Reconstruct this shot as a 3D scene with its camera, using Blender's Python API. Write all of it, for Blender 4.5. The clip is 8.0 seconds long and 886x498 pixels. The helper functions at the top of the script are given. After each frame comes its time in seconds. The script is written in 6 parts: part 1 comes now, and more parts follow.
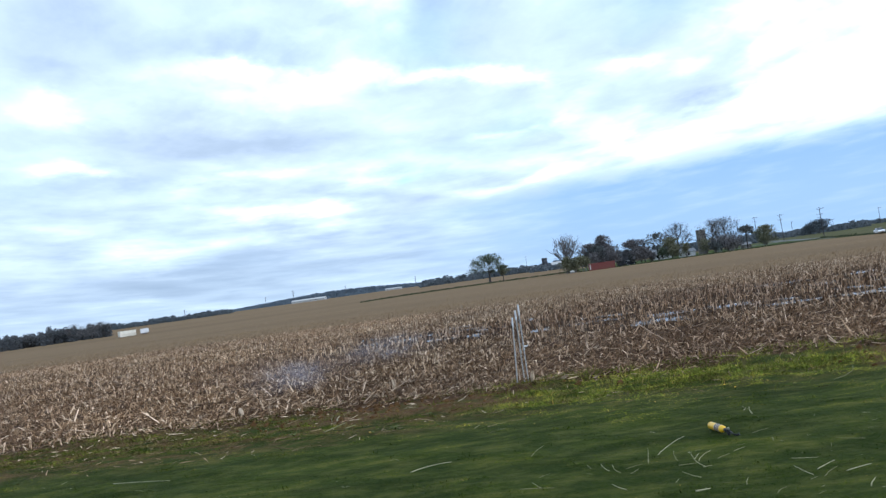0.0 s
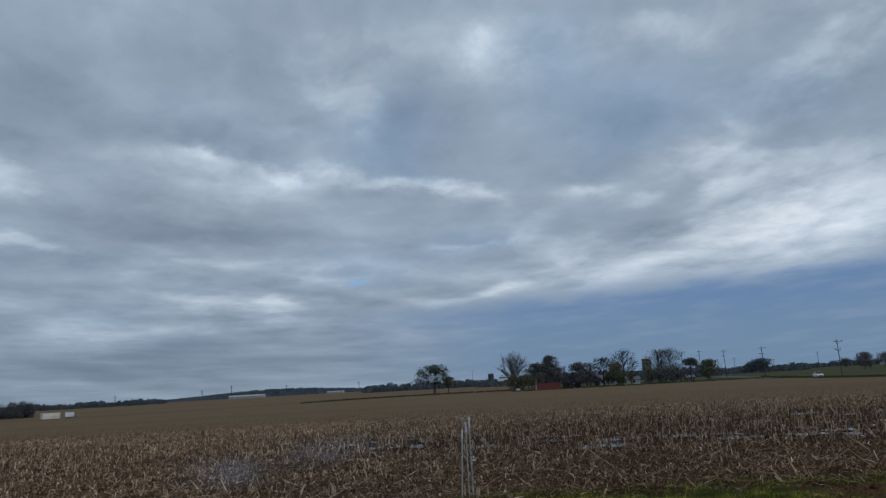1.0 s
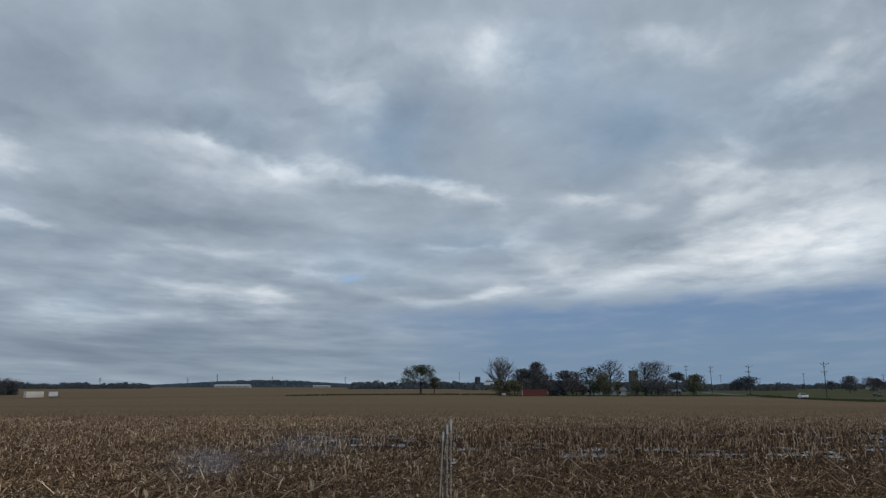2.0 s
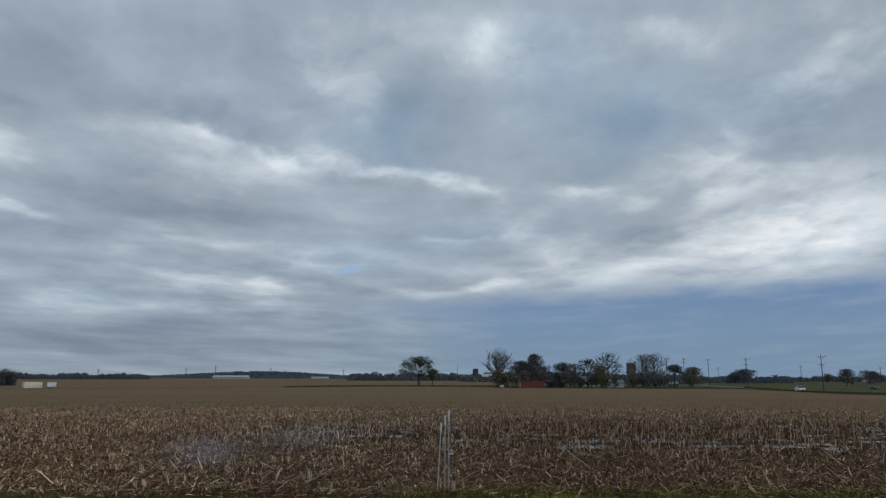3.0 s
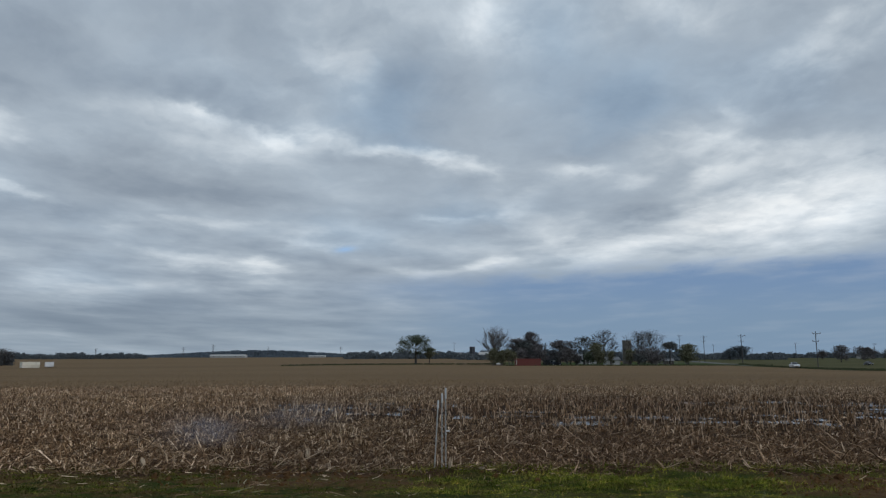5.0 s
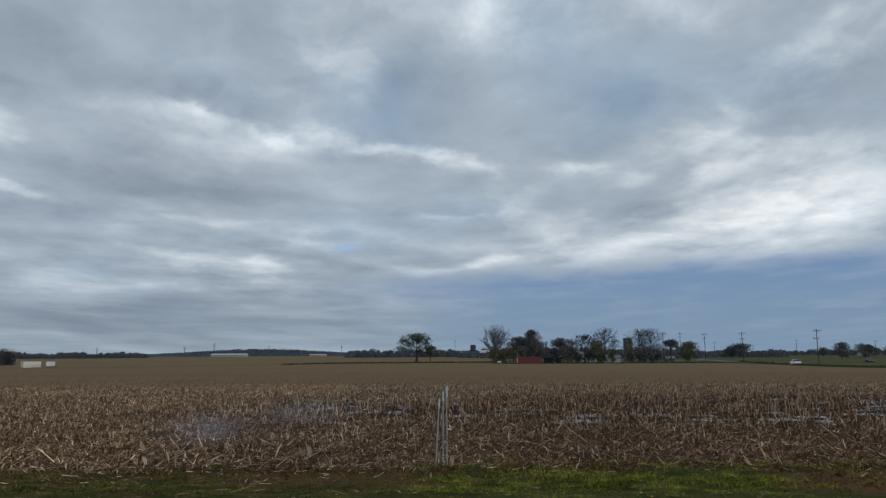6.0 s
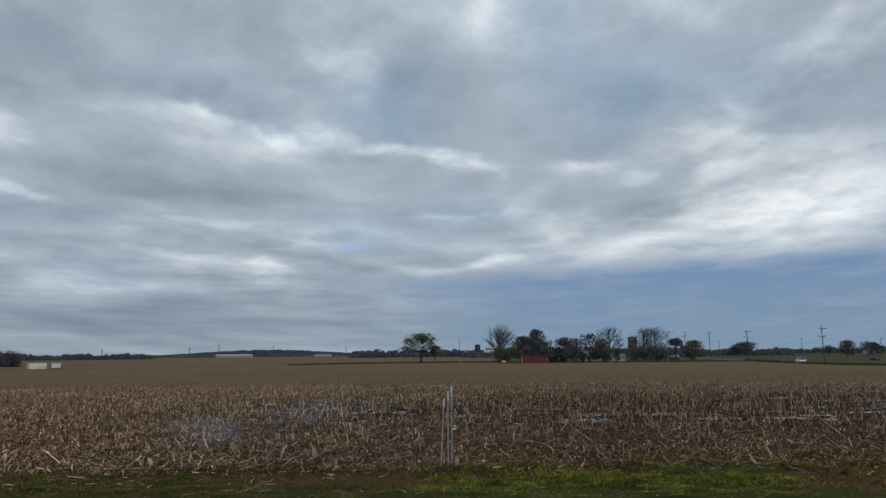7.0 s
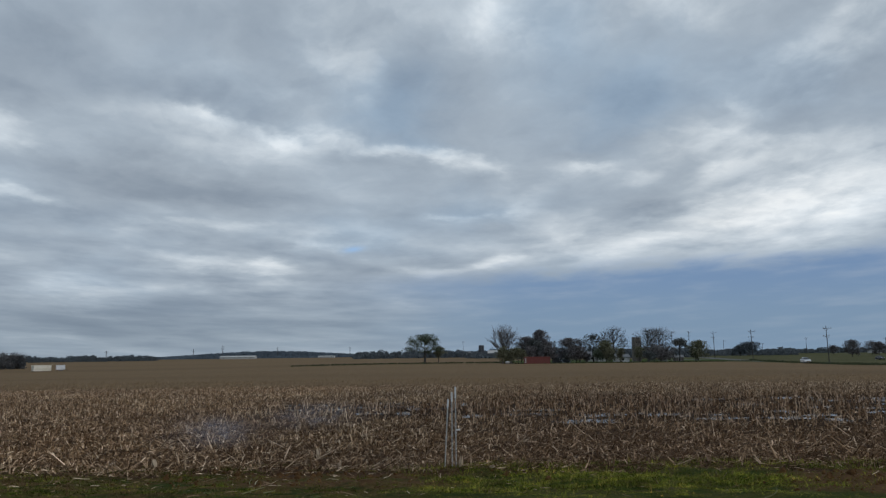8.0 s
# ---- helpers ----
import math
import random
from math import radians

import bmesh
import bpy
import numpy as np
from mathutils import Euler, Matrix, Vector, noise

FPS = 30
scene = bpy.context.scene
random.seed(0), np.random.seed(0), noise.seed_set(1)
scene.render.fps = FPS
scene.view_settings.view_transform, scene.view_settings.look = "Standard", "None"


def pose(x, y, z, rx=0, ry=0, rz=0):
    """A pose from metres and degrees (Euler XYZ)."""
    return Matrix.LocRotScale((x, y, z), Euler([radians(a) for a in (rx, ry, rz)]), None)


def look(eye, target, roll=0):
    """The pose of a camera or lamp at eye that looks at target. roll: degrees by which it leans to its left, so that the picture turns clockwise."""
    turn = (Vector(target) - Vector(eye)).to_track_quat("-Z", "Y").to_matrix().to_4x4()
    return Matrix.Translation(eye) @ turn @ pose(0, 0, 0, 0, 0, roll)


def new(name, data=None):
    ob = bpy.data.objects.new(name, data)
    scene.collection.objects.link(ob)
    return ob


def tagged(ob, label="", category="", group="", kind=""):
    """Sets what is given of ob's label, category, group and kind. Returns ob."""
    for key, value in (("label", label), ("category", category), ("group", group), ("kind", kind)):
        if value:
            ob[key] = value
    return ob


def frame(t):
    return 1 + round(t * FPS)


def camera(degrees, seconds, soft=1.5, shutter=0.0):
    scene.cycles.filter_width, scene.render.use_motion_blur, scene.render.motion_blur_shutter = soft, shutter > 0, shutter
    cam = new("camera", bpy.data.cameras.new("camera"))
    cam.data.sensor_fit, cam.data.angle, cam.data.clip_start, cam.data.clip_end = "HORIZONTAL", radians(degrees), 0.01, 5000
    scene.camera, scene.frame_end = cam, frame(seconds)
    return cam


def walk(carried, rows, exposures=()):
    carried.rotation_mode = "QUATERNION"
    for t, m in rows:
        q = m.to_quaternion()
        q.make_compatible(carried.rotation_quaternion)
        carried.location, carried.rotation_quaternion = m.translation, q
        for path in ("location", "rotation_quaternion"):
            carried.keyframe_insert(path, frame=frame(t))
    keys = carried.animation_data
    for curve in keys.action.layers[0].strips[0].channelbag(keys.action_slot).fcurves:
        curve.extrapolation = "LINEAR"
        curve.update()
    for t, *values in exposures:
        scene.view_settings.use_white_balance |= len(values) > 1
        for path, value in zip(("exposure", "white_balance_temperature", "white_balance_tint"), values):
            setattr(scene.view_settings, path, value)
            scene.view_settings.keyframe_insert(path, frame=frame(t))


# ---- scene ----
# ---------------------------------------------------------------- camera
cam = camera(59.0, 8.0, soft=1.3, shutter=0.15)


def held(x, z, yaw, pitch, roll):
    return pose(x, 0, z, 90 + pitch, 0, yaw) @ pose(0, 0, 0, 0, 0, roll)


walk(cam, [
    (0.0, held(0.09, 1.63, 4.51, 2.35, -7.95)),
    (0.1, held(0.085, 1.63, 3.95, 2.50, -6.60)),
    (0.3, held(0.065, 1.63, 2.72, 4.04, -3.45)),
    (0.5, held(0.05, 1.63, 1.31, 7.01, -3.19)),
    (0.7, held(-0.02, 1.61, 0.50, 9.85, -3.03)),
    (1.0, held(-0.035, 1.60, 0.24, 9.89, -3.20)),
    (1.2, held(-0.04, 1.60, 0.08, 9.98, -2.63)),
    (1.5, held(-0.005, 1.61, 0.02, 10.06, -0.35)),
    (3.0, held(0.0, 1.60, -0.31, 9.35, 0.18)),
    (3.5, held(0.0, 1.60, -0.45, 9.05, 0.16)),
    (4.0, held(0.0, 1.60, -0.54, 8.57, 0.07)),
    (4.5, held(0.0, 1.60, -0.56, 8.05, 0.00)),
    (6.0, held(0.0, 1.60, -0.54, 7.66, -0.27)),
    (6.5, held(0.0, 1.60, -0.40, 7.64, -0.37)),
    (7.0, held(0.0, 1.60, -0.25, 7.65, -0.54)),
    (7.5, held(0.0, 1.60, -0.10, 7.70, -0.64)),
    (8.0, held(0.0, 1.60, 0.0, 7.71, -0.70)),
], exposures=[
    (0.0, 1.17, 5870, 10), (0.1, 0.97, 5860, 10), (0.3, 0.45, 5880, 10), (0.5, 0.10, 5850, 10), (0.7, -0.18, 5900, 10), (1.0, -0.26, 6000, 10),
    (1.2, -0.22, 6150, 10), (1.5, -0.15, 6350, 10), (3.0, -0.10, 6420, 10), (4.5, 0.0, 6500, 10), (8.0, 0.0, 6500, 10),
])

# ---------------------------------------------------------------- sky and light
SUN_AZ, SUN_EL = 118.0, 32.0
world = bpy.data.worlds.new("sky")
scene.world = world
world.use_nodes = True
wt = world.node_tree
wt.nodes.clear()


class Nodes:
    """Short hand for node trees: every call adds a node and gives its output."""

    def __init__(self, tree):
        self.tree = tree

    def put(self, kind, **inputs):
        node = self.tree.nodes.new(kind)
        for key, value in inputs.items():
            self.feed(node.inputs[key], value)
        return node

    def feed(self, socket, value):
        if isinstance(value, bpy.types.NodeSocket):
            self.tree.links.new(value, socket)
        else:
            socket.default_value = value

    def math(self, op, a, b=0.0, c=0.0, clamp=False):
        node = self.tree.nodes.new("ShaderNodeMath")
        node.operation, node.use_clamp = op, clamp
        for socket, value in zip(node.inputs, (a, b, c)):
            self.feed(socket, value)
        return node.outputs[0]

    def add(self, a, b):
        return self.math("ADD", a, b)

    def mul(self, a, b):
        return self.math("MULTIPLY", a, b)

    def xyz(self, a, b, c):
        return self.put("ShaderNodeCombineXYZ", X=a, Y=b, Z=c).outputs[0]

    def split(self, v):
        return self.put("ShaderNodeSeparateXYZ", Vector=v).outputs

    def noise(self, v, scale, detail=3.0, rough=0.5, warp=0.0):
        return self.put("ShaderNodeTexNoise", Vector=v, Scale=scale, Detail=detail, Roughness=rough, Distortion=warp).outputs["Fac"]

    def step(self, v, lo, hi, out0=0.0, out1=1.0):
        node = self.tree.nodes.new("ShaderNodeMapRange")
        node.interpolation_type = "SMOOTHSTEP"
        for socket, value in zip(node.inputs, (v, lo, hi, out0, out1)):
            self.feed(socket, value)
        return node.outputs[0]

    def ramp(self, fac, *stops):
        node = self.tree.nodes.new("ShaderNodeValToRGB")
        self.feed(node.inputs[0], fac)
        e = node.color_ramp.elements
        while len(e) < len(stops):
            e.new(0.5)
        for el, (at, col) in zip(e, stops):
            el.position, el.color = at, (*col, 1)
        return node.outputs[0]

    def mix(self, fac, a, b, mode="MIX"):
        node = self.tree.nodes.new("ShaderNodeMix")
        node.data_type, node.blend_type = "RGBA", mode
        for socket, value in zip((node.inputs[0], node.inputs[6], node.inputs[7]), (fac, a, b)):
            self.feed(socket, (*value, 1) if isinstance(value, tuple) else value)
        return node.outputs[2]


w = Nodes(wt)
way = w.put("ShaderNodeTexCoord").outputs["Generated"]
dx, dy, dz = w.split(way)
DEG = 57.29578
az = w.mul(w.math("ARCTAN2", dx, dy), DEG)
el = w.mul(w.math("ARCSINE", dz), DEG)
# the cloud deck: soft billows overhead that flatten into long rolls and crowd together towards the horizon
off = w.math("MINIMUM", w.math("ABSOLUTE", w.add(az, -2.0)), 40.0)
arc = w.math("MAXIMUM", w.add(el, w.mul(w.mul(off, off), -0.0010)), -2.0)
roll = w.mul(w.math("LOGARITHM", w.add(arc, 4.2), 2.718), 3.2)
ring_x, ring_y = w.mul(w.math("SINE", w.math("DIVIDE", az, DEG)), 4.4), w.mul(w.math("COSINE", w.math("DIVIDE", az, DEG)), 4.4)
deck = w.xyz(ring_x, ring_y, roll)
wob = w.noise(deck, 1.1, 5.0, 0.58)
wob2 = w.noise(w.xyz(w.add(ring_x, 7.3), w.add(ring_y, 2.1), roll), 1.5, 5.0, 0.58)
azw = w.add(az, w.mul(w.add(wob, -0.5), 11.0))
elw = w.add(el, w.mul(w.mul(w.add(wob2, -0.5), 5.0), w.step(el, 0.0, 18.0, 0.45, 1.15)))

warped = w.xyz(w.add(ring_x, w.mul(wob, 0.7)), ring_y, w.add(roll, w.mul(wob2, 0.9)))
broad = w.noise(warped, 0.95, 4.0, 0.50)
fine = w.noise(w.xyz(w.add(ring_x, w.mul(wob2, 0.5)), ring_y, w.add(roll, w.mul(wob, 0.6))), 2.9, 6.0, 0.55)
streak = w.noise(w.xyz(w.mul(ring_x, 1.2), w.mul(ring_y, 1.2), w.mul(roll, 1.5)), 2.3, 5.0, 0.5, 0.15)
bright = w.add(w.mul(w.add(broad, -0.5), 0.50), w.add(w.mul(w.add(fine, -0.5), 0.34), 0.50))
bright = w.add(bright, w.mul(w.mul(w.add(streak, -0.5), 0.60), w.step(el, 15.0, 6.0)))
relief = w.math("MAXIMUM", w.add(w.mul(broad, 0.5), w.add(w.mul(fine, 1.9), -0.25)), 0.1)
thin = w.mul(w.add(broad, -0.5), 0.9)


def stretch_of(at_az, at_el, half_az, half_el, tilt):
    a, e = w.add(azw, -at_az), w.add(elw, -at_el)
    c, s = math.cos(radians(tilt)), math.sin(radians(tilt))
    u = w.math("DIVIDE", w.add(w.mul(a, c), w.mul(e, s)), half_az)
    v = w.math("DIVIDE", w.add(w.mul(e, c), w.mul(a, -s)), half_el)
    return w.math("POWER", 0.4, w.add(w.mul(u, u), w.mul(v, v)))


def patch(at_az, at_el, half_az, half_el, tilt, gain):
    """A lighter or darker stretch of the cloud deck."""
    global bright
    f = stretch_of(at_az, at_el, half_az, half_el, tilt)
    bright = w.math("MULTIPLY_ADD", w.mul(f, relief) if gain > 0 else f, gain, bright)


def thinner(at_az, at_el, half_az, half_el, tilt, gain):
    """A stretch where the deck is thin and the blue above shows through, or thick and grey."""
    global thin
    thin = w.math("MULTIPLY_ADD", stretch_of(at_az, at_el, half_az, half_el, tilt), gain, thin)


# bright: the white bank to the east, its crest, and the lit rims across the deck
patch(27.0, 10.2, 6.0, 2.4, 8, 0.50)
patch(20.0, 8.6, 8.0, 1.5, 4, 0.34)
patch(11.5, 7.7, 5.5, 0.9, 4, 0.30)
patch(19.5, 14.0, 5.0, 1.0, 0, 0.22)
patch(24.5, 13.6, 3.0, 1.2, -6, 0.22)
patch(21.5, 12.3, 2.2, 0.6, 14, 0.26)
patch(11.2, 13.2, 1.8, 0.5, 0, 0.28)
patch(0.2, 14.4, 3.4, 0.6, -7, 0.40)
patch(-4.2, 14.8, 2.4, 0.6, -4, 0.26)
patch(-15.0, 15.2, 7.0, 1.8, -6, 0.10)
patch(-9.4, 15.7, 2.6, 0.6, -14, 0.30)
patch(-15.6, 16.9, 1.9, 0.5, -6, 0.30)
patch(-13.0, 16.0, 7.5, 1.6, -10, 0.18)
patch(-29.6, 14.8, 2.4, 1.2, 0, 0.26)
patch(-29.0, 10.2, 2.4, 0.4, 0, 0.28)
patch(4.8, 24.0, 2.0, 2.4, -50, 0.34)
patch(-7.5, 21.4, 2.6, 2.4, 0, 0.22)
patch(-1.0, 24.5, 5.0, 1.6, 0, 0.14)
patch(29.0, 20.6, 6.0, 1.0, 26, 0.24)
patch(17.5, 23.8, 6.0, 1.0, 0, 0.18)
patch(22.4, 16.2, 1.8, 0.7, 0, 0.18)
patch(-12.5, 18.5, 3.2, 1.6, -8, 0.10)
# dark wisps within the white bank
patch(18.0, 10.6, 4.0, 0.45, 8, -0.15)
patch(24.0, 11.4, 3.0, 0.35, 10, -0.13)
patch(13.0, 9.8, 3.0, 0.45, 6, -0.13)
patch(22.5, 9.0, 4.0, 0.30, 4, -0.12)
patch(15.0, 12.4, 2.4, 0.5, 0, 0.16)
# bright: the rows of lit rolls low in the west
patch(4.6, 10.6, 1.4, 0.7, 0, 0.26)
patch(0.4, 10.1, 2.2, 0.4, 0, 0.24)
patch(2.4, 6.5, 2.6, 0.55, 6, 0.40)
patch(-1.8, 6.2, 1.8, 0.45, 0, 0.28)
patch(-12.8, 6.6, 2.6, 0.45, 0, 0.34)
patch(-17.5, 6.8, 3.2, 0.45, 0, 0.24)
patch(-18.0, 8.9, 5.0, 0.4, 0, 0.18)
patch(-9.3, 7.9, 2.4, 0.6, 0, 0.22)
patch(-26.5, 4.2, 4.0, 0.8, 0, 0.20)
patch(-14.5, 5.2, 5.0, 0.35, 0, 0.18)
# dark: the undersides
patch(-21.0, 18.4, 6.5, 1.5, -4, -0.13)
patch(-14.5, 17.9, 5.0, 1.0, -14, -0.13)
patch(-29.0, 20.0, 4.0, 3.0, 0, -0.12)
patch(-22.0, 12.2, 9.0, 1.6, -3, -0.20)
patch(-13.0, 11.4, 5.0, 0.9, -8, -0.13)
patch(-3.6, 18.6, 3.2, 2.4, 0, -0.15)
patch(-1.0, 20.5, 3.0, 1.6, 0, -0.06)
patch(13.0, 18.0, 3.4, 2.8, 0, -0.17)
patch(18.0, 18.8, 4.5, 2.6, 0, -0.10)
patch(27.0, 17.0, 4.0, 2.2, 0, -0.07)
patch(27.5, 23.5, 3.5, 2.0, 20, 0.14)
patch(-25.0, 8.0, 8.0, 3.5, 0, -0.08)
patch(5.0, 13.2, 4.5, 1.4, 0, 0.16)
patch(9.0, 9.2, 6.0, 1.2, 4, 0.16)
patch(-27.0, 9.8, 7.0, 1.0, 0, -0.14)
patch(17.8, 12.0, 4.6, 0.8, 10, -0.10)
patch(2.0, 10.4, 2.0, 0.8, 0, -0.12)
patch(-8.0, 9.8, 5.0, 0.8, 0, -0.08)
patch(8.5, 11.0, 2.8, 0.9, 0, -0.08)
patch(-19.3, 2.7, 12.0, 1.5, 0, -0.22)
thinner(-3.6, 18.0, 4.5, 3.0, 0, 0.45)
thinner(13.5, 17.5, 3.6, 3.4, 0, 0.50)
thinner(-0.5, 15.2, 3.0, 0.8, -8, 0.35)
thinner(2.0, 10.5, 3.5, 1.5, 0, 0.35)
thinner(9.0, 22.5, 3.0, 3.0, 0, 0.35)
thinner(-7.0, 8.0, 4.0, 1.6, 0, 0.25)
thinner(-25.0, 19.0, 9.0, 4.0, 0, -0.15)
thinner(-20.0, 12.0, 10.0, 2.2, 0, -0.40)
thinner(20.0, 11.0, 8.0, 3.0, 0, -0.35)
thinner(24.0, 18.0, 6.0, 3.0, 0, 0.30)
thinner(-14.0, 19.5, 14.0, 3.5, 0, 0.15)
patch(22.0, 18.6, 5.0, 1.6, 0, 0.08)

cloud = w.ramp(w.mul(bright, 0.75), (0.0, (0.180, 0.230, 0.298)), (0.20, (0.255, 0.312, 0.385)), (0.40, (0.385, 0.450, 0.520)),
               (0.60, (0.590, 0.650, 0.705)), (0.82, (0.81, 0.85, 0.88)), (1.0, (0.93, 0.95, 0.95)))
cloud = w.mix(1.0, cloud, w.ramp(w.add(thin, 0.5), (0.15, (1.01, 1.0, 0.985)), (0.5, (0.985, 1.0, 1.01)), (1.0, (0.885, 0.985, 1.07))), "MULTIPLY")

RIFT = (-6.6, 7.7)
# clear air under the deck's edge and close to the horizon
edge = w.add(6.0, w.add(w.mul(w.math("MAXIMUM", w.add(az, -4.0), -8.0), 0.030), w.add(w.mul(w.add(fine, -0.5), 2.2), w.mul(w.add(streak, -0.5), 1.8))))
clear = w.mul(w.step(w.math("SUBTRACT", edge, el), -0.6, 1.0), w.step(azw, -10.0, 8.0))
veil = w.mul(w.step(el, 5.5, 1.0), 0.55)
sky = wt.nodes.new("ShaderNodeTexSky")
sky.sky_type, sky.sun_disc = "NISHITA", False
sky.sun_elevation, sky.sun_rotation = radians(SUN_EL), radians(SUN_AZ)
air = w.mix(1.0, sky.outputs[0], (0.060, 0.060, 0.060), "MULTIPLY")
haze = w.mix(w.step(el, 7.0, 0.5), (0.166, 0.268, 0.450), (0.210, 0.312, 0.440))
air = w.mix(0.93, air, haze)
wisps = w.mix(w.mul(w.step(streak, 0.42, 0.8), 0.35), air, (0.38, 0.45, 0.54))
rift_u, rift_v = w.math("DIVIDE", w.add(az, -RIFT[0]), 0.75), w.math("DIVIDE", w.add(w.add(el, w.mul(az, -0.12)), -RIFT[1] + 0.12 * RIFT[0]), 0.22)
rift = w.math("POWER", 0.3, w.add(w.mul(rift_u, rift_u), w.mul(rift_v, rift_v)))
cloud = w.mix(w.mul(rift, 0.7), cloud, (0.30, 0.50, 0.80))
low = w.mix(w.math("MAXIMUM", clear, 0.0), cloud, wisps)
low = w.mix(w.mul(veil, 0.7), low, w.mix(w.step(az, -14.0, 12.0), (0.186, 0.242, 0.296), (0.188, 0.282, 0.400)))
wt.links.new(w.put("ShaderNodeBackground", Color=low, Strength=1.0).outputs[0], wt.nodes.new("ShaderNodeOutputWorld").inputs[0])

sun = new("sun", bpy.data.lights.new("sun", "SUN"))
sun.data.energy, sun.data.angle, sun.data.color = 0.7, radians(25), (1.0, 0.95, 0.88)
sa, se = radians(SUN_AZ), radians(SUN_EL)
sun.matrix_world = look((0, 0, 0), (-math.sin(sa) * math.cos(se), -math.cos(sa) * math.cos(se), -math.sin(se)))

# ---------------------------------------------------------------- materials


def surface(name, dark, light, scale=4.0, detail=5.0, rough=0.85, bump=0.3, bump_scale=None, metal=0.0, island=0.0, per_object=0.0,
            stain=None, stain_scale=0.7, stretch=(1, 1, 1), depth=0.01):
    """A worn surface: grain between two colours, stains at a larger scale, fine relief."""
    m = bpy.data.materials.new(name)
    m.use_nodes = True
    t = m.node_tree
    n = Nodes(t)
    b = t.nodes["Principled BSDF"]
    co = n.put("ShaderNodeTexCoord").outputs["Object"]
    mp = n.put("ShaderNodeMapping", Vector=co, Scale=stretch).outputs[0]
    g = n.noise(mp, scale, detail, 0.6)
    col = n.ramp(g, (0.3, dark), (0.7, light))
    if stain:
        col = n.mix(n.step(n.noise(co, stain_scale, 4.0, 0.6), 0.45, 0.7), col, stain)
    if island:
        r = n.put("ShaderNodeNewGeometry").outputs["Random Per Island"]
        col = n.mix(1.0, col, n.ramp(r, (0.0, (1 - island,) * 3), (1.0, (1 + island * 0.6,) * 3)), "MULTIPLY")
    if per_object:
        r = n.put("ShaderNodeObjectInfo").outputs["Random"]
        col = n.mix(1.0, col, n.ramp(r, (0.0, (1 - per_object,) * 3), (1.0, (1 + per_object * 0.6,) * 3)), "MULTIPLY")
    n.feed(b.inputs["Base Color"], col)
    n.feed(b.inputs["Roughness"], n.step(g, 0.2, 0.8, min(1, rough + 0.08), max(0.02, rough - 0.08)))
    b.inputs["Metallic"].default_value = metal
    if bump:
        h = n.noise(mp, bump_scale or scale * 3, 5.0, 0.65)
        bp = n.put("ShaderNodeBump", Height=h, Strength=bump, Distance=depth)
        n.feed(b.inputs["Normal"], bp.outputs[0])
    return m


def straw_material(name, stops, rough=0.8, wet=False, patchy=(0.75, 1.1)):
    """Dry plant parts: every blade has its own tone between the stops, with fibres along it."""
    m = bpy.data.materials.new(name)
    m.use_nodes = True
    n = Nodes(m.node_tree)
    b = m.node_tree.nodes["Principled BSDF"]
    r = n.math("FRACT", n.add(n.put("ShaderNodeNewGeometry").outputs["Random Per Island"], n.put("ShaderNodeObjectInfo").outputs["Random"]))
    co = n.put("ShaderNodeTexCoord").outputs["Object"]
    col = n.ramp(r, *stops)
    big = n.noise(co, 0.25, 3.0)
    col = n.mix(1.0, col, n.ramp(big, (0.3, (patchy[0],) * 3), (0.7, (patchy[1], patchy[1], patchy[1] * 0.93))), "MULTIPLY")
    col = n.mix(1.0, col, n.ramp(n.noise(co, 22.0, 3.0), (0.3, (0.78, 0.76, 0.74)), (0.7, (1.1, 1.1, 1.1))), "MULTIPLY")
    if wet:
        x, y, _ = n.split(co)
        u, v = n.math("DIVIDE", n.add(x, -9.5), 12.5), n.math("DIVIDE", n.add(y, -23.0), 6.2)
        damp = n.step(n.add(n.add(n.mul(u, u), n.mul(v, v)), n.mul(n.add(big, -0.5), 1.2)), 1.4, 0.5)
        damp = n.math("MAXIMUM", n.mul(damp, 0.5), n.mul(n.mul(n.step(n.add(x, n.mul(n.add(big, -0.5), 6.0)), -2.0, 3.0), n.step(y, 40.0, 25.0)), 0.42))
        col = n.mix(damp, col, n.mix(1.0, col, (0.66, 0.53, 0.475), "MULTIPLY"))
        col = n.mix(1.0, col, n.mix(n.step(x, -7.0, -1.0), (1.22, 1.18, 1.15), (1.0, 1.0, 1.0)), "MULTIPLY")
    n.feed(b.inputs["Base Color"], col)
    b.inputs["Roughness"].default_value = rough
    b.inputs["Specular IOR Level"].default_value = 0.2
    return m


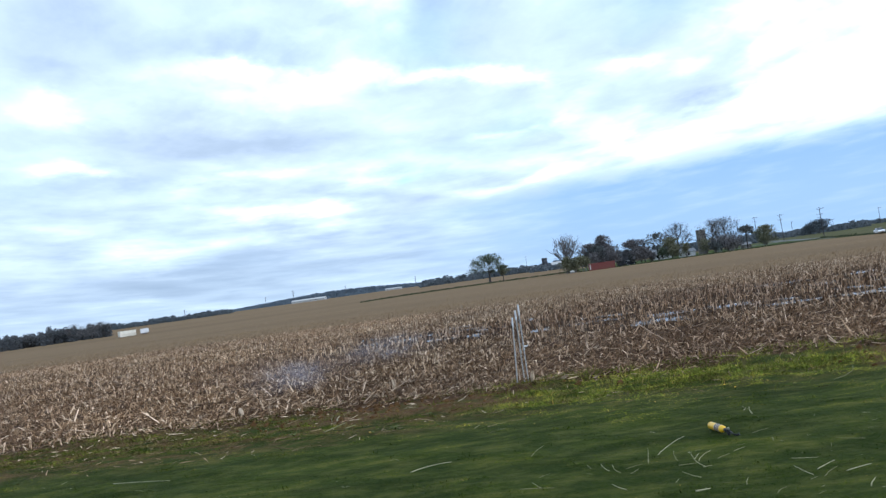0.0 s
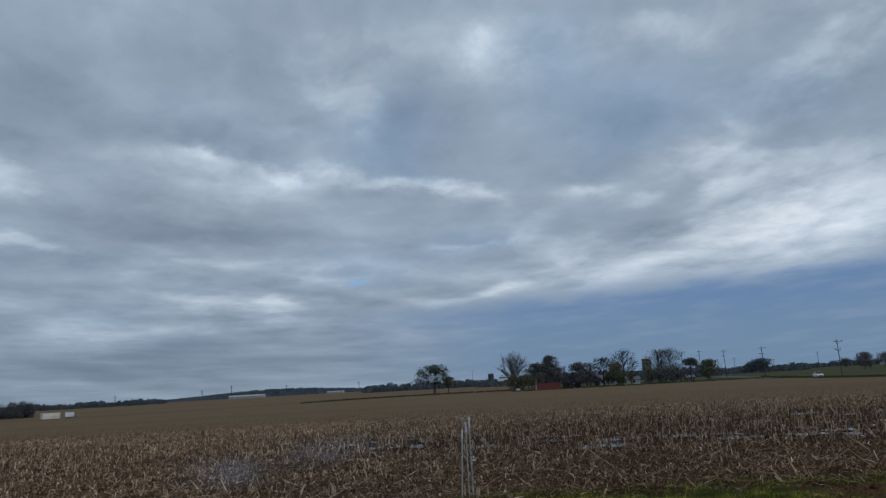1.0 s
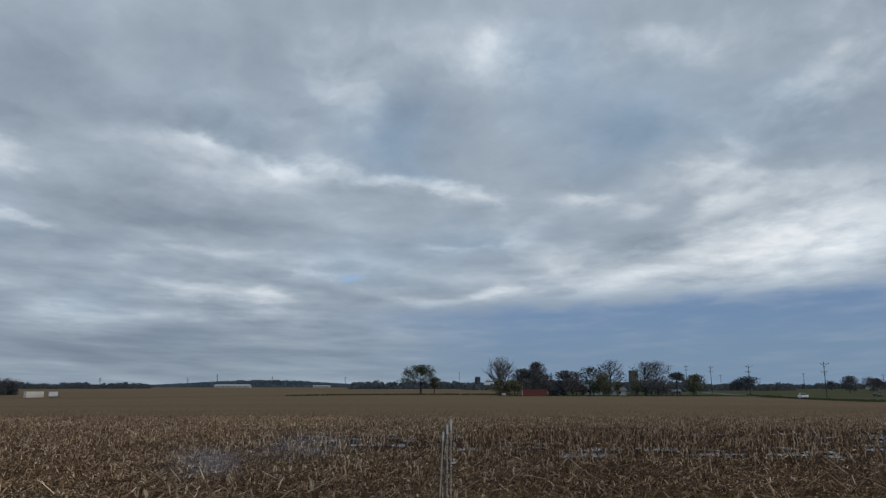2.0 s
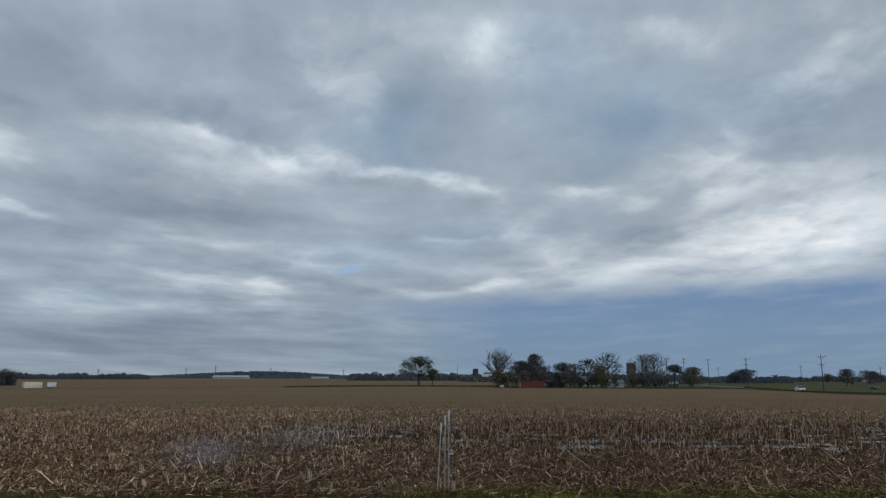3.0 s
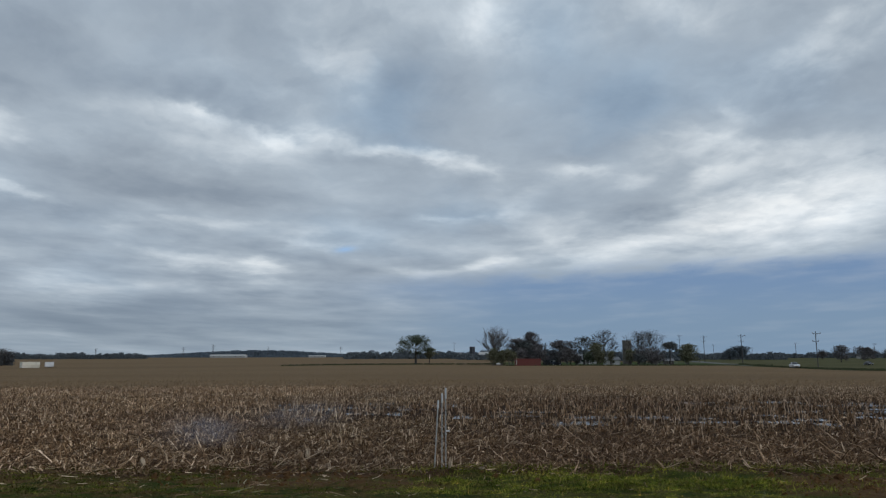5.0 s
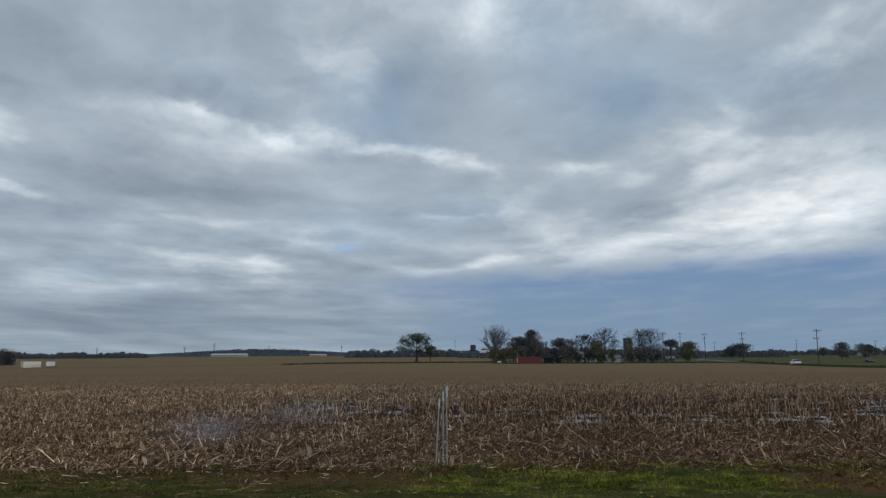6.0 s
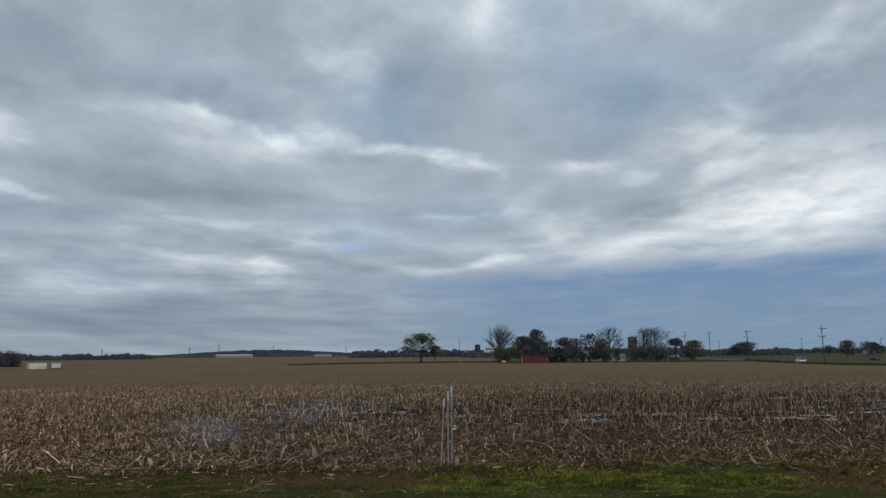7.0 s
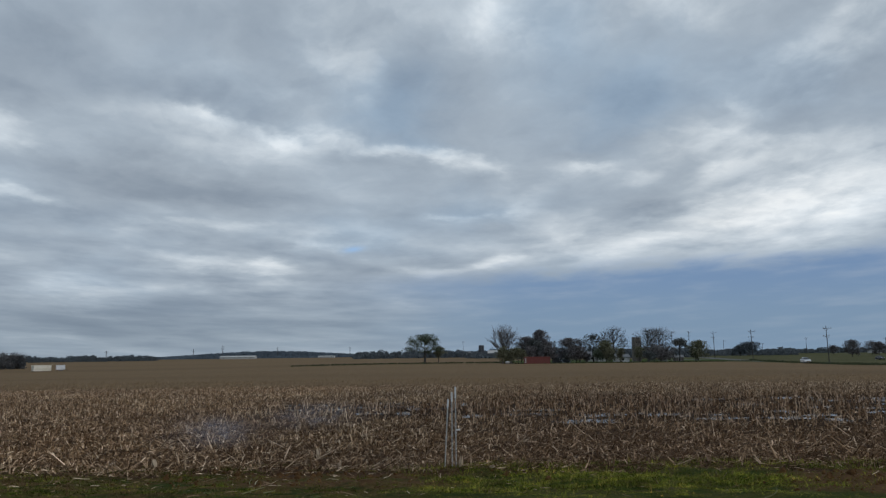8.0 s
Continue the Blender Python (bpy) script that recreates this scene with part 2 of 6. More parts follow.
def grass_material():
    """Lawn blades: every blade its own green, dark and yellowish stretches lying along the mowing."""
    m = bpy.data.materials.new("grass_blade")
    m.use_nodes = True
    n = Nodes(m.node_tree)
    b = m.node_tree.nodes["Principled BSDF"]
    r = n.put("ShaderNodeNewGeometry").outputs["Random Per Island"]
    co = n.put("ShaderNodeTexCoord").outputs["Object"]
    x, y, _ = n.split(co)
    col = n.ramp(r, (0.0, (0.024, 0.041, 0.008)), (0.5, (0.035, 0.053, 0.010)), (0.94, (0.050, 0.068, 0.014)), (1.0, (0.11, 0.096, 0.035)))
    lie = n.put("ShaderNodeMapping", Vector=co, Scale=(0.75, 1.5, 1.0)).outputs[0]
    big = n.noise(lie, 2.8, 6.0, 0.72, 0.4)
    col = n.mix(1.0, col, n.ramp(big, (0.30, (0.38, 0.46, 0.5)), (0.5, (1.0, 1.02, 1.0)), (0.70, (2.7, 2.2, 1.6))), "MULTIPLY")
    wide = n.noise(n.put("ShaderNodeMapping", Vector=co, Scale=(0.55, 1.6, 1.0)).outputs[0], 1.1, 4.0, 0.6, 0.5)
    col = n.mix(1.0, col, n.ramp(wide, (0.32, (0.72, 0.76, 0.72)), (0.5, (1.06, 1.06, 1.04)), (0.68, (1.65, 1.5, 1.3))), "MULTIPLY")
    edge = n.mul(n.step(n.add(y, n.mul(n.add(wide, -0.5), 3.0)), 7.4, 9.0), n.step(n.noise(lie, 3.2, 5.0, 0.7), 0.38, 0.60, 0.2, 1.0))
    col = n.mix(n.mul(edge, n.step(x, -2.0, 0.8, 0.35, 1.0)), col, n.mix(1.0, col, (5.1, 3.9, 3.3), "MULTIPLY"))
    dead = n.mul(n.step(n.add(y, n.mul(n.add(wide, -0.5), 3.0)), 8.0, 9.6), n.step(n.noise(lie, 4.0, 5.0, 0.7), 0.44, 0.60))
    col = n.mix(n.mul(dead, n.step(x, -1.5, 1.5, 0.85, 0.42)), col, n.ramp(r, (0.0, (0.085, 0.056, 0.026)), (1.0, (0.24, 0.17, 0.085))))
    n.feed(b.inputs["Base Color"], col)
    b.inputs["Roughness"].default_value = 0.9
    b.inputs["Specular IOR Level"].default_value = 0.0
    return m


def ground_material():
    """Lawn near by, a ragged bare margin, then wet soil with chopped straw; green crop beyond the lane."""
    m = bpy.data.materials.new("ground")
    m.use_nodes = True
    n = Nodes(m.node_tree)
    b = m.node_tree.nodes["Principled BSDF"]
    co = n.put("ShaderNodeTexCoord").outputs["Object"]
    x, y, z = n.split(co)
    n1, n2, n3 = n.noise(co, 0.45, 4.0, 0.6), n.noise(co, 2.2, 5.0, 0.65), n.noise(co, 14.0, 5.0, 0.7)
    ntrod = n.noise(n.put("ShaderNodeMapping", Vector=co, Scale=(0.75, 1.5, 1.0)).outputs[0], 2.8, 6.0, 0.72)
    lawn = n.ramp(n3, (0.3, (0.019, 0.031, 0.006)), (0.7, (0.036, 0.050, 0.010)))
    lawn = n.mix(n.step(ntrod, 0.42, 0.68), lawn, (0.066, 0.072, 0.018))
    wide = n.noise(n.put("ShaderNodeMapping", Vector=co, Scale=(0.55, 1.6, 1.0)).outputs[0], 1.1, 4.0, 0.6, 0.5)
    lawn = n.mix(1.0, lawn, n.ramp(wide, (0.32, (0.72, 0.76, 0.72)), (0.5, (1.06, 1.06, 1.04)), (0.68, (1.65, 1.5, 1.3))), "MULTIPLY")
    soil = n.ramp(n3, (0.25, (0.024, 0.013, 0.007)), (0.5, (0.058, 0.032, 0.017)), (0.75, (0.170, 0.105, 0.060)))
    soil = n.mix(n.step(n1, 0.4, 0.7), soil, (0.046, 0.025, 0.014))
    # straw-covered field, far off where single stalks melt together
    rows = n.put("ShaderNodeTexWave", Vector=co, Scale=0.415, Distortion=3.0, Detail=2.0)
    rows.bands_direction = "Y"
    big = n.noise(n.put("ShaderNodeMapping", Vector=co, Scale=(0.25, 1.0, 1.0)).outputs[0], 0.05, 5.0, 0.65)
    straw = n.ramp(n.noise(co, 5.0, 5.0, 0.75), (0.3, (0.106, 0.070, 0.038)), (0.7, (0.246, 0.167, 0.094)))
    straw = n.mix(n.step(big, 0.35, 0.7), straw, (0.190, 0.128, 0.071))
    straw = n.mix(n.mul(n.step(n.noise(n.put("ShaderNodeMapping", Vector=co, Scale=(0.15, 1.0, 1.0)).outputs[0], 0.02, 4.0), 0.45, 0.65), 0.6), straw, (0.138, 0.094, 0.054))
    far = n.step(y, 18.0, 50.0)
    hx, hy = n.math("DIVIDE", n.add(x, -9.5), 13.5), n.math("DIVIDE", n.add(y, -23.5), 7.5)
    kx, ky = n.math("DIVIDE", n.add(x, 1.8), 4.2), n.math("DIVIDE", n.add(y, -23.4), 4.2)
    hollow = n.math("MAXIMUM", n.step(n.add(n.add(n.mul(hx, hx), n.mul(hy, hy)), n.mul(n.add(n1, -0.5), 0.9)), 1.4, 0.6), n.step(n.add(n.mul(kx, kx), n.mul(ky, ky)), 1.3, 0.6))
    field = n.mix(n.mul(far, n.step(hollow, 0.0, 1.0, 1.0, 0.1)), n.mix(n.mul(hollow, 0.6), soil, (0.022, 0.014, 0.009)), straw)
    # margin between lawn and field
    line = n.add(y, n.add(n.mul(n.add(n1, -0.5), 1.6), n.mul(n.add(n2, -0.5), 0.9)))
    is_field = n.step(line, 10.85, 11.2)
    ux, uy = n.math("DIVIDE", n.add(x, 1.4), 1.7), n.math("DIVIDE", n.add(line, -10.6), 0.85)
    bare = n.mul(n.step(n.add(n.mul(ux, ux), n.mul(uy, uy)), 1.25, 0.55), n.step(n2, 0.36, 0.52, 0.35, 1.0))
    vx, vy = n.math("DIVIDE", n.add(x, -5.7), 1.7), n.math("DIVIDE", n.add(line, -10.0), 1.3)
    bare2 = n.step(n.add(n.mul(vx, vx), n.mul(vy, vy)), 1.2, 0.6)
    wx, wy = n.math("DIVIDE", n.add(x, 7.5), 4.5), n.math("DIVIDE", n.add(line, -10.9), 1.0)
    bare3 = n.mul(n.step(n.add(n.mul(wx, wx), n.mul(wy, wy)), 1.2, 0.6), n.step(n2, 0.42, 0.56))
    earth = n.ramp(n.noise(co, 9.0, 6.0, 0.7), (0.25, (0.044, 0.023, 0.010)), (0.7, (0.130, 0.074, 0.034)))
    worn = n.mul(n.mul(n.step(y, 8.2, 9.6), n.step(ntrod, 0.40, 0.58)), n.step(x, 0.5, -2.0, 0.35, 0.9))
    near = n.mix(n.math("MAXIMUM", n.math("MAXIMUM", n.math("MAXIMUM", bare, bare2), bare3), worn), lawn, earth)
    col = n.mix(is_field, near, field)
    # green crop and grass beyond the lane on the far side
    gx = n.add(x, n.mul(y, -0.10))
    crop = n.ramp(n.noise(n.put("ShaderNodeMapping", Vector=co, Scale=(0.3, 1.0, 1.0)).outputs[0], 0.06, 5.0, 0.65), (0.3, (0.058, 0.064, 0.026)), (0.7, (0.104, 0.094, 0.044)))
    is_crop = n.mul(n.step(gx, 77.0, 80.0), n.step(y, 100.0, 150.0))
    col = n.mix(is_crop, col, crop)
    # grass ditch across the field and the farmyard's grass
    ditch = n.add(y, n.add(n.mul(x, -0.12), n.mul(n.add(n.noise(co, 0.02, 3.0), -0.5), 8.0)))
    is_ditch = n.mul(n.mul(n.step(ditch, 345.0, 350.0), n.step(ditch, 364.0, 358.0)), n.mul(n.step(x, -85.0, -40.0), n.step(x, 40.0, 30.0)))
    col = n.mix(is_ditch, col, (0.050, 0.050, 0.018))
    yard = n.mul(n.mul(n.step(n.add(y, n.mul(n.add(n.noise(co, 0.08, 4.0), -0.5), 12.0)), 294.0, 308.0), n.step(y, 430.0, 400.0)), n.mul(n.step(x, 26.0, 34.0), n.step(x, 130.0, 120.0)))
    col = n.mix(yard, col, n.ramp(n2, (0.3, (0.030, 0.048, 0.012)), (0.7, (0.060, 0.085, 0.020))))
    n.feed(b.inputs["Base Color"], col)
    n.feed(b.inputs["Roughness"], 0.92)
    b.inputs["Specular IOR Level"].default_value = 0.04
    h = n.add(n.mul(n2, 0.6), n3)
    n.feed(b.inputs["Normal"], n.put("ShaderNodeBump", Height=h, Strength=0.7, Distance=0.05).outputs[0])
    return m


M_GROUND = ground_material()
M_STALK = straw_material("dry_stalk", [(0.0, (0.058, 0.032, 0.016)), (0.33, (0.205, 0.125, 0.072)), (0.63, (0.47, 0.325, 0.208)), (1.0, (0.84, 0.67, 0.515))], wet=True)
M_HUSK = straw_material("dry_husk", [(0.0, (0.050, 0.028, 0.014)), (0.38, (0.20, 0.120, 0.068)), (0.68, (0.45, 0.308, 0.195)), (1.0, (0.81, 0.645, 0.49))], wet=True)
M_CHAFF = straw_material("brown_chaff", [(0.0, (0.066, 0.035, 0.017)), (0.5, (0.205, 0.123, 0.066)), (0.85, (0.37, 0.245, 0.146)), (1.0, (0.62, 0.46, 0.32))], wet=True)
M_FAR_STRAW = straw_material("far_straw", [(0.0, (0.150, 0.096, 0.055)), (0.5, (0.270, 0.176, 0.104)), (1.0, (0.44, 0.31, 0.195))])
M_VERGE = surface("long_grass_blade", (0.026, 0.036, 0.012), (0.055, 0.066, 0.022), 2, bump=0.0, island=0.4)
M_WEED = surface("weed_leaf", (0.050, 0.068, 0.008), (0.095, 0.115, 0.016), 9, bump=0.0, island=0.3)
M_PALE = straw_material("pale_straw", [(0.0, (0.16, 0.16, 0.07)), (0.6, (0.34, 0.32, 0.18)), (1.0, (0.50, 0.47, 0.32))], 0.7)
M_PALE_HUSK = surface("pale_husk", (0.36, 0.27, 0.18), (0.58, 0.46, 0.33), 30, stretch=(1, 1, 0.2), bump=0.2, depth=0.003)
M_GRASS = grass_material()
M_BARK = surface("bark", (0.026, 0.023, 0.021), (0.058, 0.051, 0.046), 6, stretch=(1, 1, 0.3), bump=0.6, depth=0.03)
M_TWIG = surface("twig", (0.105, 0.098, 0.100), (0.18, 0.168, 0.165), 5, bump=0.0, island=0.3)
M_LEAF_OLIVE = surface("olive_leaf", (0.098, 0.100, 0.056), (0.160, 0.154, 0.088), 2, bump=0.0, island=0.3)
M_LEAF_GREEN = surface("green_leaf", (0.056, 0.076, 0.046), (0.098, 0.124, 0.074), 2, bump=0.0, island=0.45)
M_LEAF_DARK = surface("dark_leaf", (0.056, 0.064, 0.064), (0.095, 0.104, 0.100), 2, bump=0.0, island=0.3)
M_GREY_TWIG = surface("grey_twig_haze", (0.046, 0.050, 0.054), (0.070, 0.074, 0.078), 1, bump=0.0, island=0.12)
M_LEAF_BROWN = surface("brown_leaf", (0.088, 0.082, 0.086), (0.140, 0.128, 0.128), 2, bump=0.0, island=0.28)
# air haze is put into both colours: bluish woods, bluer still on the ridge
M_HAZED_WOODS = surface("far_woods", (0.056, 0.072, 0.084), (0.085, 0.101, 0.114), 0.2, bump=0.0, island=0.15)
M_HAZED_RIDGE = surface("hazed_ridge_woods", (0.075, 0.105, 0.138), (0.105, 0.135, 0.165), 0.02, bump=0.0, island=0.2)
M_STEEL = surface("galvanised_steel", (0.36, 0.36, 0.35), (0.52, 0.52, 0.50), 30, rough=0.6, bump=0.15, metal=0.25, stain=(0.30, 0.29, 0.27), stain_scale=9, depth=0.002)
M_CAPWHITE = surface("white_paint", (0.50, 0.51, 0.53), (0.70, 0.71, 0.73), 20, rough=0.5, bump=0.1, depth=0.002)
M_RED = surface("red_container_paint", (0.125, 0.028, 0.023), (0.190, 0.041, 0.034), 2.0, rough=0.6, bump=0.2, stain=(0.14, 0.045, 0.03), stain_scale=0.5)
M_CREAM = surface("cream_container_paint", (0.72, 0.68, 0.58), (0.84, 0.80, 0.71), 1.5, rough=0.55, bump=0.15, stain=(0.5, 0.45, 0.36), stain_scale=0.4)
M_WHITE = surface("white_sheet_metal", (0.66, 0.67, 0.70), (0.80, 0.81, 0.83), 1.5, rough=0.5, bump=0.15, stain=(0.55, 0.55, 0.54), stain_scale=0.4)
M_DARKROOF = surface("dark_roof", (0.035, 0.036, 0.042), (0.075, 0.076, 0.082), 2.0, rough=0.8, bump=0.3)
M_GREYROOF = surface("grey_roof", (0.12, 0.125, 0.13), (0.20, 0.205, 0.215), 1.0, rough=0.6, bump=0.2)
M_CONCRETE = surface("silo_concrete", (0.13, 0.115, 0.10), (0.215, 0.195, 0.17), 1.2, rough=0.9, bump=0.3, stain=(0.10, 0.09, 0.08), stain_scale=0.35)
M_DARKSILO = surface("dark_silo_steel", (0.020, 0.024, 0.034), (0.040, 0.046, 0.06), 0.8, rough=0.4, bump=0.1)
M_SIDING = surface("pale_siding", (0.34, 0.34, 0.33), (0.48, 0.48, 0.47), 1.0, rough=0.7, bump=0.2, stretch=(1, 1, 6))
M_POLE = surface("weathered_pole", (0.036, 0.034, 0.034), (0.070, 0.064, 0.060), 3.0, stretch=(1, 1, 0.15), bump=0.4)
M_PORCELAIN = surface("insulator_porcelain", (0.25, 0.25, 0.26), (0.40, 0.40, 0.42), 8, rough=0.3, bump=0.0)
M_ASPHALT = surface("asphalt", (0.045, 0.046, 0.044), (0.085, 0.086, 0.080), 6.0, bump=0.4, stain=(0.13, 0.128, 0.12), stain_scale=0.1)
M_CARWHITE = surface("white_car_paint", (0.74, 0.75, 0.76), (0.82, 0.83, 0.84), 2.0, rough=0.25, bump=0.0)
M_CARDARK = surface("dark_car_paint", (0.012, 0.013, 0.016), (0.022, 0.023, 0.028), 2.0, rough=0.25, bump=0.0)
M_RUBBER = surface("rubber", (0.012, 0.012, 0.012), (0.03, 0.03, 0.03), 20, bump=0.2)
M_RIM = surface("wheel_rim", (0.35, 0.35, 0.36), (0.5, 0.5, 0.52), 20, rough=0.35, metal=0.8, bump=0.0)
M_CARGLASS = surface("car_glass", (0.015, 0.018, 0.022), (0.03, 0.034, 0.04), 3, rough=0.08, bump=0.0)
M_LAMP = surface("head_lamp", (0.6, 0.6, 0.58), (0.75, 0.75, 0.72), 10, rough=0.15, bump=0.0)
M_YELLOW = surface("yellow_cylinder_paint", (0.72, 0.40, 0.015), (0.86, 0.52, 0.025), 30, rough=0.35, bump=0.08, stain=(0.62, 0.36, 0.02), stain_scale=14, depth=0.002)
M_BLACK = surface("black_plastic", (0.012, 0.012, 0.013), (0.035, 0.035, 0.037), 60, rough=0.45, bump=0.15, depth=0.002)
M_LABEL = surface("pale_label", (0.36, 0.29, 0.21), (0.50, 0.43, 0.33), 40, rough=0.5, bump=0.0)
M_PRINT = surface("dark_print", (0.030, 0.016, 0.018), (0.06, 0.03, 0.034), 40, rough=0.5, bump=0.0)
M_BRASS = surface("torch_metal", (0.42, 0.36, 0.24), (0.60, 0.54, 0.40), 60, rough=0.35, metal=0.9, bump=0.0)
M_CLOD = surface("soil_clod", (0.060, 0.031, 0.013), (0.150, 0.085, 0.040), 25, rough=1.0, bump=0.6, depth=0.01, island=0.3)
M_BLACK.node_tree.nodes["Principled BSDF"].inputs["Specular IOR Level"].default_value = 0.2
M_CLOD.node_tree.nodes["Principled BSDF"].inputs["Specular IOR Level"].default_value = 0.0


def water_material():
    m = bpy.data.materials.new("puddle_water")
    m.use_nodes = True
    n = Nodes(m.node_tree)
    b = m.node_tree.nodes["Principled BSDF"]
    co = n.put("ShaderNodeTexCoord").outputs["Object"]
    b.inputs["Base Color"].default_value = (0.030, 0.022, 0.016, 1)
    b.inputs["Roughness"].default_value = 0.04
    b.inputs["IOR"].default_value = 1.33
    b.inputs["Specular IOR Level"].default_value = 0.5
    n.feed(b.inputs["Normal"], n.put("ShaderNodeBump", Height=n.noise(co, 5.0, 3.0), Strength=0.8, Distance=0.03).outputs[0])
    return m


M_WATER = water_material()

# ---------------------------------------------------------------- mesh helpers


class Buf:
    """Collects points and faces for one mesh."""

    def __init__(self):
        self.v, self.f = [], []

    def tube(self, a, b, ra, rb, n=5, cap=True):
        a, b = Vector(a), Vector(b)
        d = (b - a).normalized()
        s = d.orthogonal().normalized()
        q = d.cross(s)
        k = len(self.v)
        for c, r in ((a, ra), (b, rb)):
            for i in range(n):
                t = 2 * math.pi * i / n
                self.v.append(c + s * (r * math.cos(t)) + q * (r * math.sin(t)))
        for i in range(n):
            j = (i + 1) % n
            self.f.append((k + i, k + j, k + n + j, k + n + i))
        if cap:
            self.f.append(tuple(k + n + i for i in range(n)))
            self.f.append(tuple(k + n - 1 - i for i in range(n)))
        return self

    def path(self, points, radii, n=6):
        """One closed tube along a line of points."""
        k = len(self.v)
        for i, (c, r) in enumerate(zip(points, radii)):
            d = (points[min(i + 1, len(points) - 1)] - points[max(i - 1, 0)]).normalized()
            s = d.cross(Vector((0.31, 0.17, 0.93))).normalized()
            q = d.cross(s)
            for j in range(n):
                t = 2 * math.pi * j / n
                self.v.append(c + s * (r * math.cos(t)) + q * (r * math.sin(t)))
        for i in range(len(points) - 1):
            for j in range(n):
                j2 = (j + 1) % n
                self.f.append((k + i * n + j, k + i * n + j2, k + (i + 1) * n + j2, k + (i + 1) * n + j))
        self.f.append(tuple(k + n - 1 - j for j in range(n)))
        self.f.append(tuple(k + (len(points) - 1) * n + j for j in range(n)))
        return self

    def lathe(self, rings, n=24, m=None):
        """Rings of (radius, height) turned about z, closed at both ends."""
        k = len(self.v)
        for r, z in rings:
            for i in range(n):
                t = 2 * math.pi * i / n
                p = Vector((r * math.cos(t), r * math.sin(t), z))
                self.v.append(m @ p if m else p)
        for a in range(len(rings) - 1):
            for i in range(n):
                j = (i + 1) % n
                self.f.append((k + a * n + i, k + a * n + j, k + (a + 1) * n + j, k + (a + 1) * n + i))
        self.f.append(tuple(k + n - 1 - i for i in range(n)))
        self.f.append(tuple(k + (len(rings) - 1) * n + i for i in range(n)))
        return self

    def box(self, c, size, m=None):
        k = len(self.v)
        for sx, sy, sz in ((-1, -1, -1), (1, -1, -1), (1, 1, -1), (-1, 1, -1), (-1, -1, 1), (1, -1, 1), (1, 1, 1), (-1, 1, 1)):
            p = Vector((c[0] + sx * size[0] / 2, c[1] + sy * size[1] / 2, c[2] + sz * size[2] / 2))
            self.v.append(m @ p if m else p)
        for f in ((0, 3, 2, 1), (4, 5, 6, 7), (0, 1, 5, 4), (1, 2, 6, 5), (2, 3, 7, 6), (3, 0, 4, 7)):
            self.f.append(tuple(k + i for i in f))
        return self

    def quad(self, *points):
        k = len(self.v)
        self.v.extend(Vector(p) for p in points)
        self.f.append(tuple(range(k, k + len(points))))
        return self


def mesh_of(name, buf, material, smooth=False, bevel=0.0):
    me = bpy.data.meshes.new(name)
    me.from_pydata([tuple(p) for p in buf.v], [], buf.f)
    if bevel:
        bm = bmesh.new()
        bm.from_mesh(me)
        bmesh.ops.bevel(bm, geom=list(bm.edges), offset=bevel, segments=2, affect="EDGES", profile=0.6, clamp_overlap=True)
        bm.to_mesh(me)
        bm.free()
    if smooth:
        me.polygons.foreach_set("use_smooth", [True] * len(me.polygons))
    me.materials.append(material)
    me.update()
    return me


def part(name, buf, material, parent, label="", smooth=False, bevel=0.0, m=None):
    ob = new(name, mesh_of(name, buf, material, smooth, bevel))
    ob.parent = parent
    if m:
        ob.matrix_basis = m
    return tagged(ob, label)


def thing(name, m, label, category, group="", kind=""):
    ob = new(name)
    ob.empty_display_size = 0.2
    ob.matrix_basis = m
    return tagged(ob, label, category, group, kind)


def arrays_mesh(name, verts, faces, material):
    """A mesh from numpy arrays: verts (n, 3), faces (m, 3 or 4)."""
    me = bpy.data.meshes.new(name)
    k = faces.shape[1]
    me.vertices.add(len(verts))
    me.vertices.foreach_set("co", np.asarray(verts, dtype=np.float32).ravel())
    me.loops.add(faces.size)
    me.loops.foreach_set("vertex_index", faces.astype(np.int32).ravel())
    me.polygons.add(len(faces))
    me.polygons.foreach_set("loop_start", np.arange(0, faces.size, k, dtype=np.int32))
    me.polygons.foreach_set("loop_total", np.full(len(faces), k, dtype=np.int32))
    me.update(calc_edges=True)
    me.materials.append(material)
    return me


# ---------------------------------------------------------------- the ground
R_KNOTS = np.array([0, 35, 90, 205, 300, 380, 700, 1000, 6000.0])
Z_KNOTS = np.array([0, 0, -0.5, -1.7, -2.1, -1.95, -0.3, 0.0, 0.0])


def ease(v, lo, hi):
    t = np.clip((v - lo) / (hi - lo), 0, 1)
    return t * t * (3 - 2 * t)


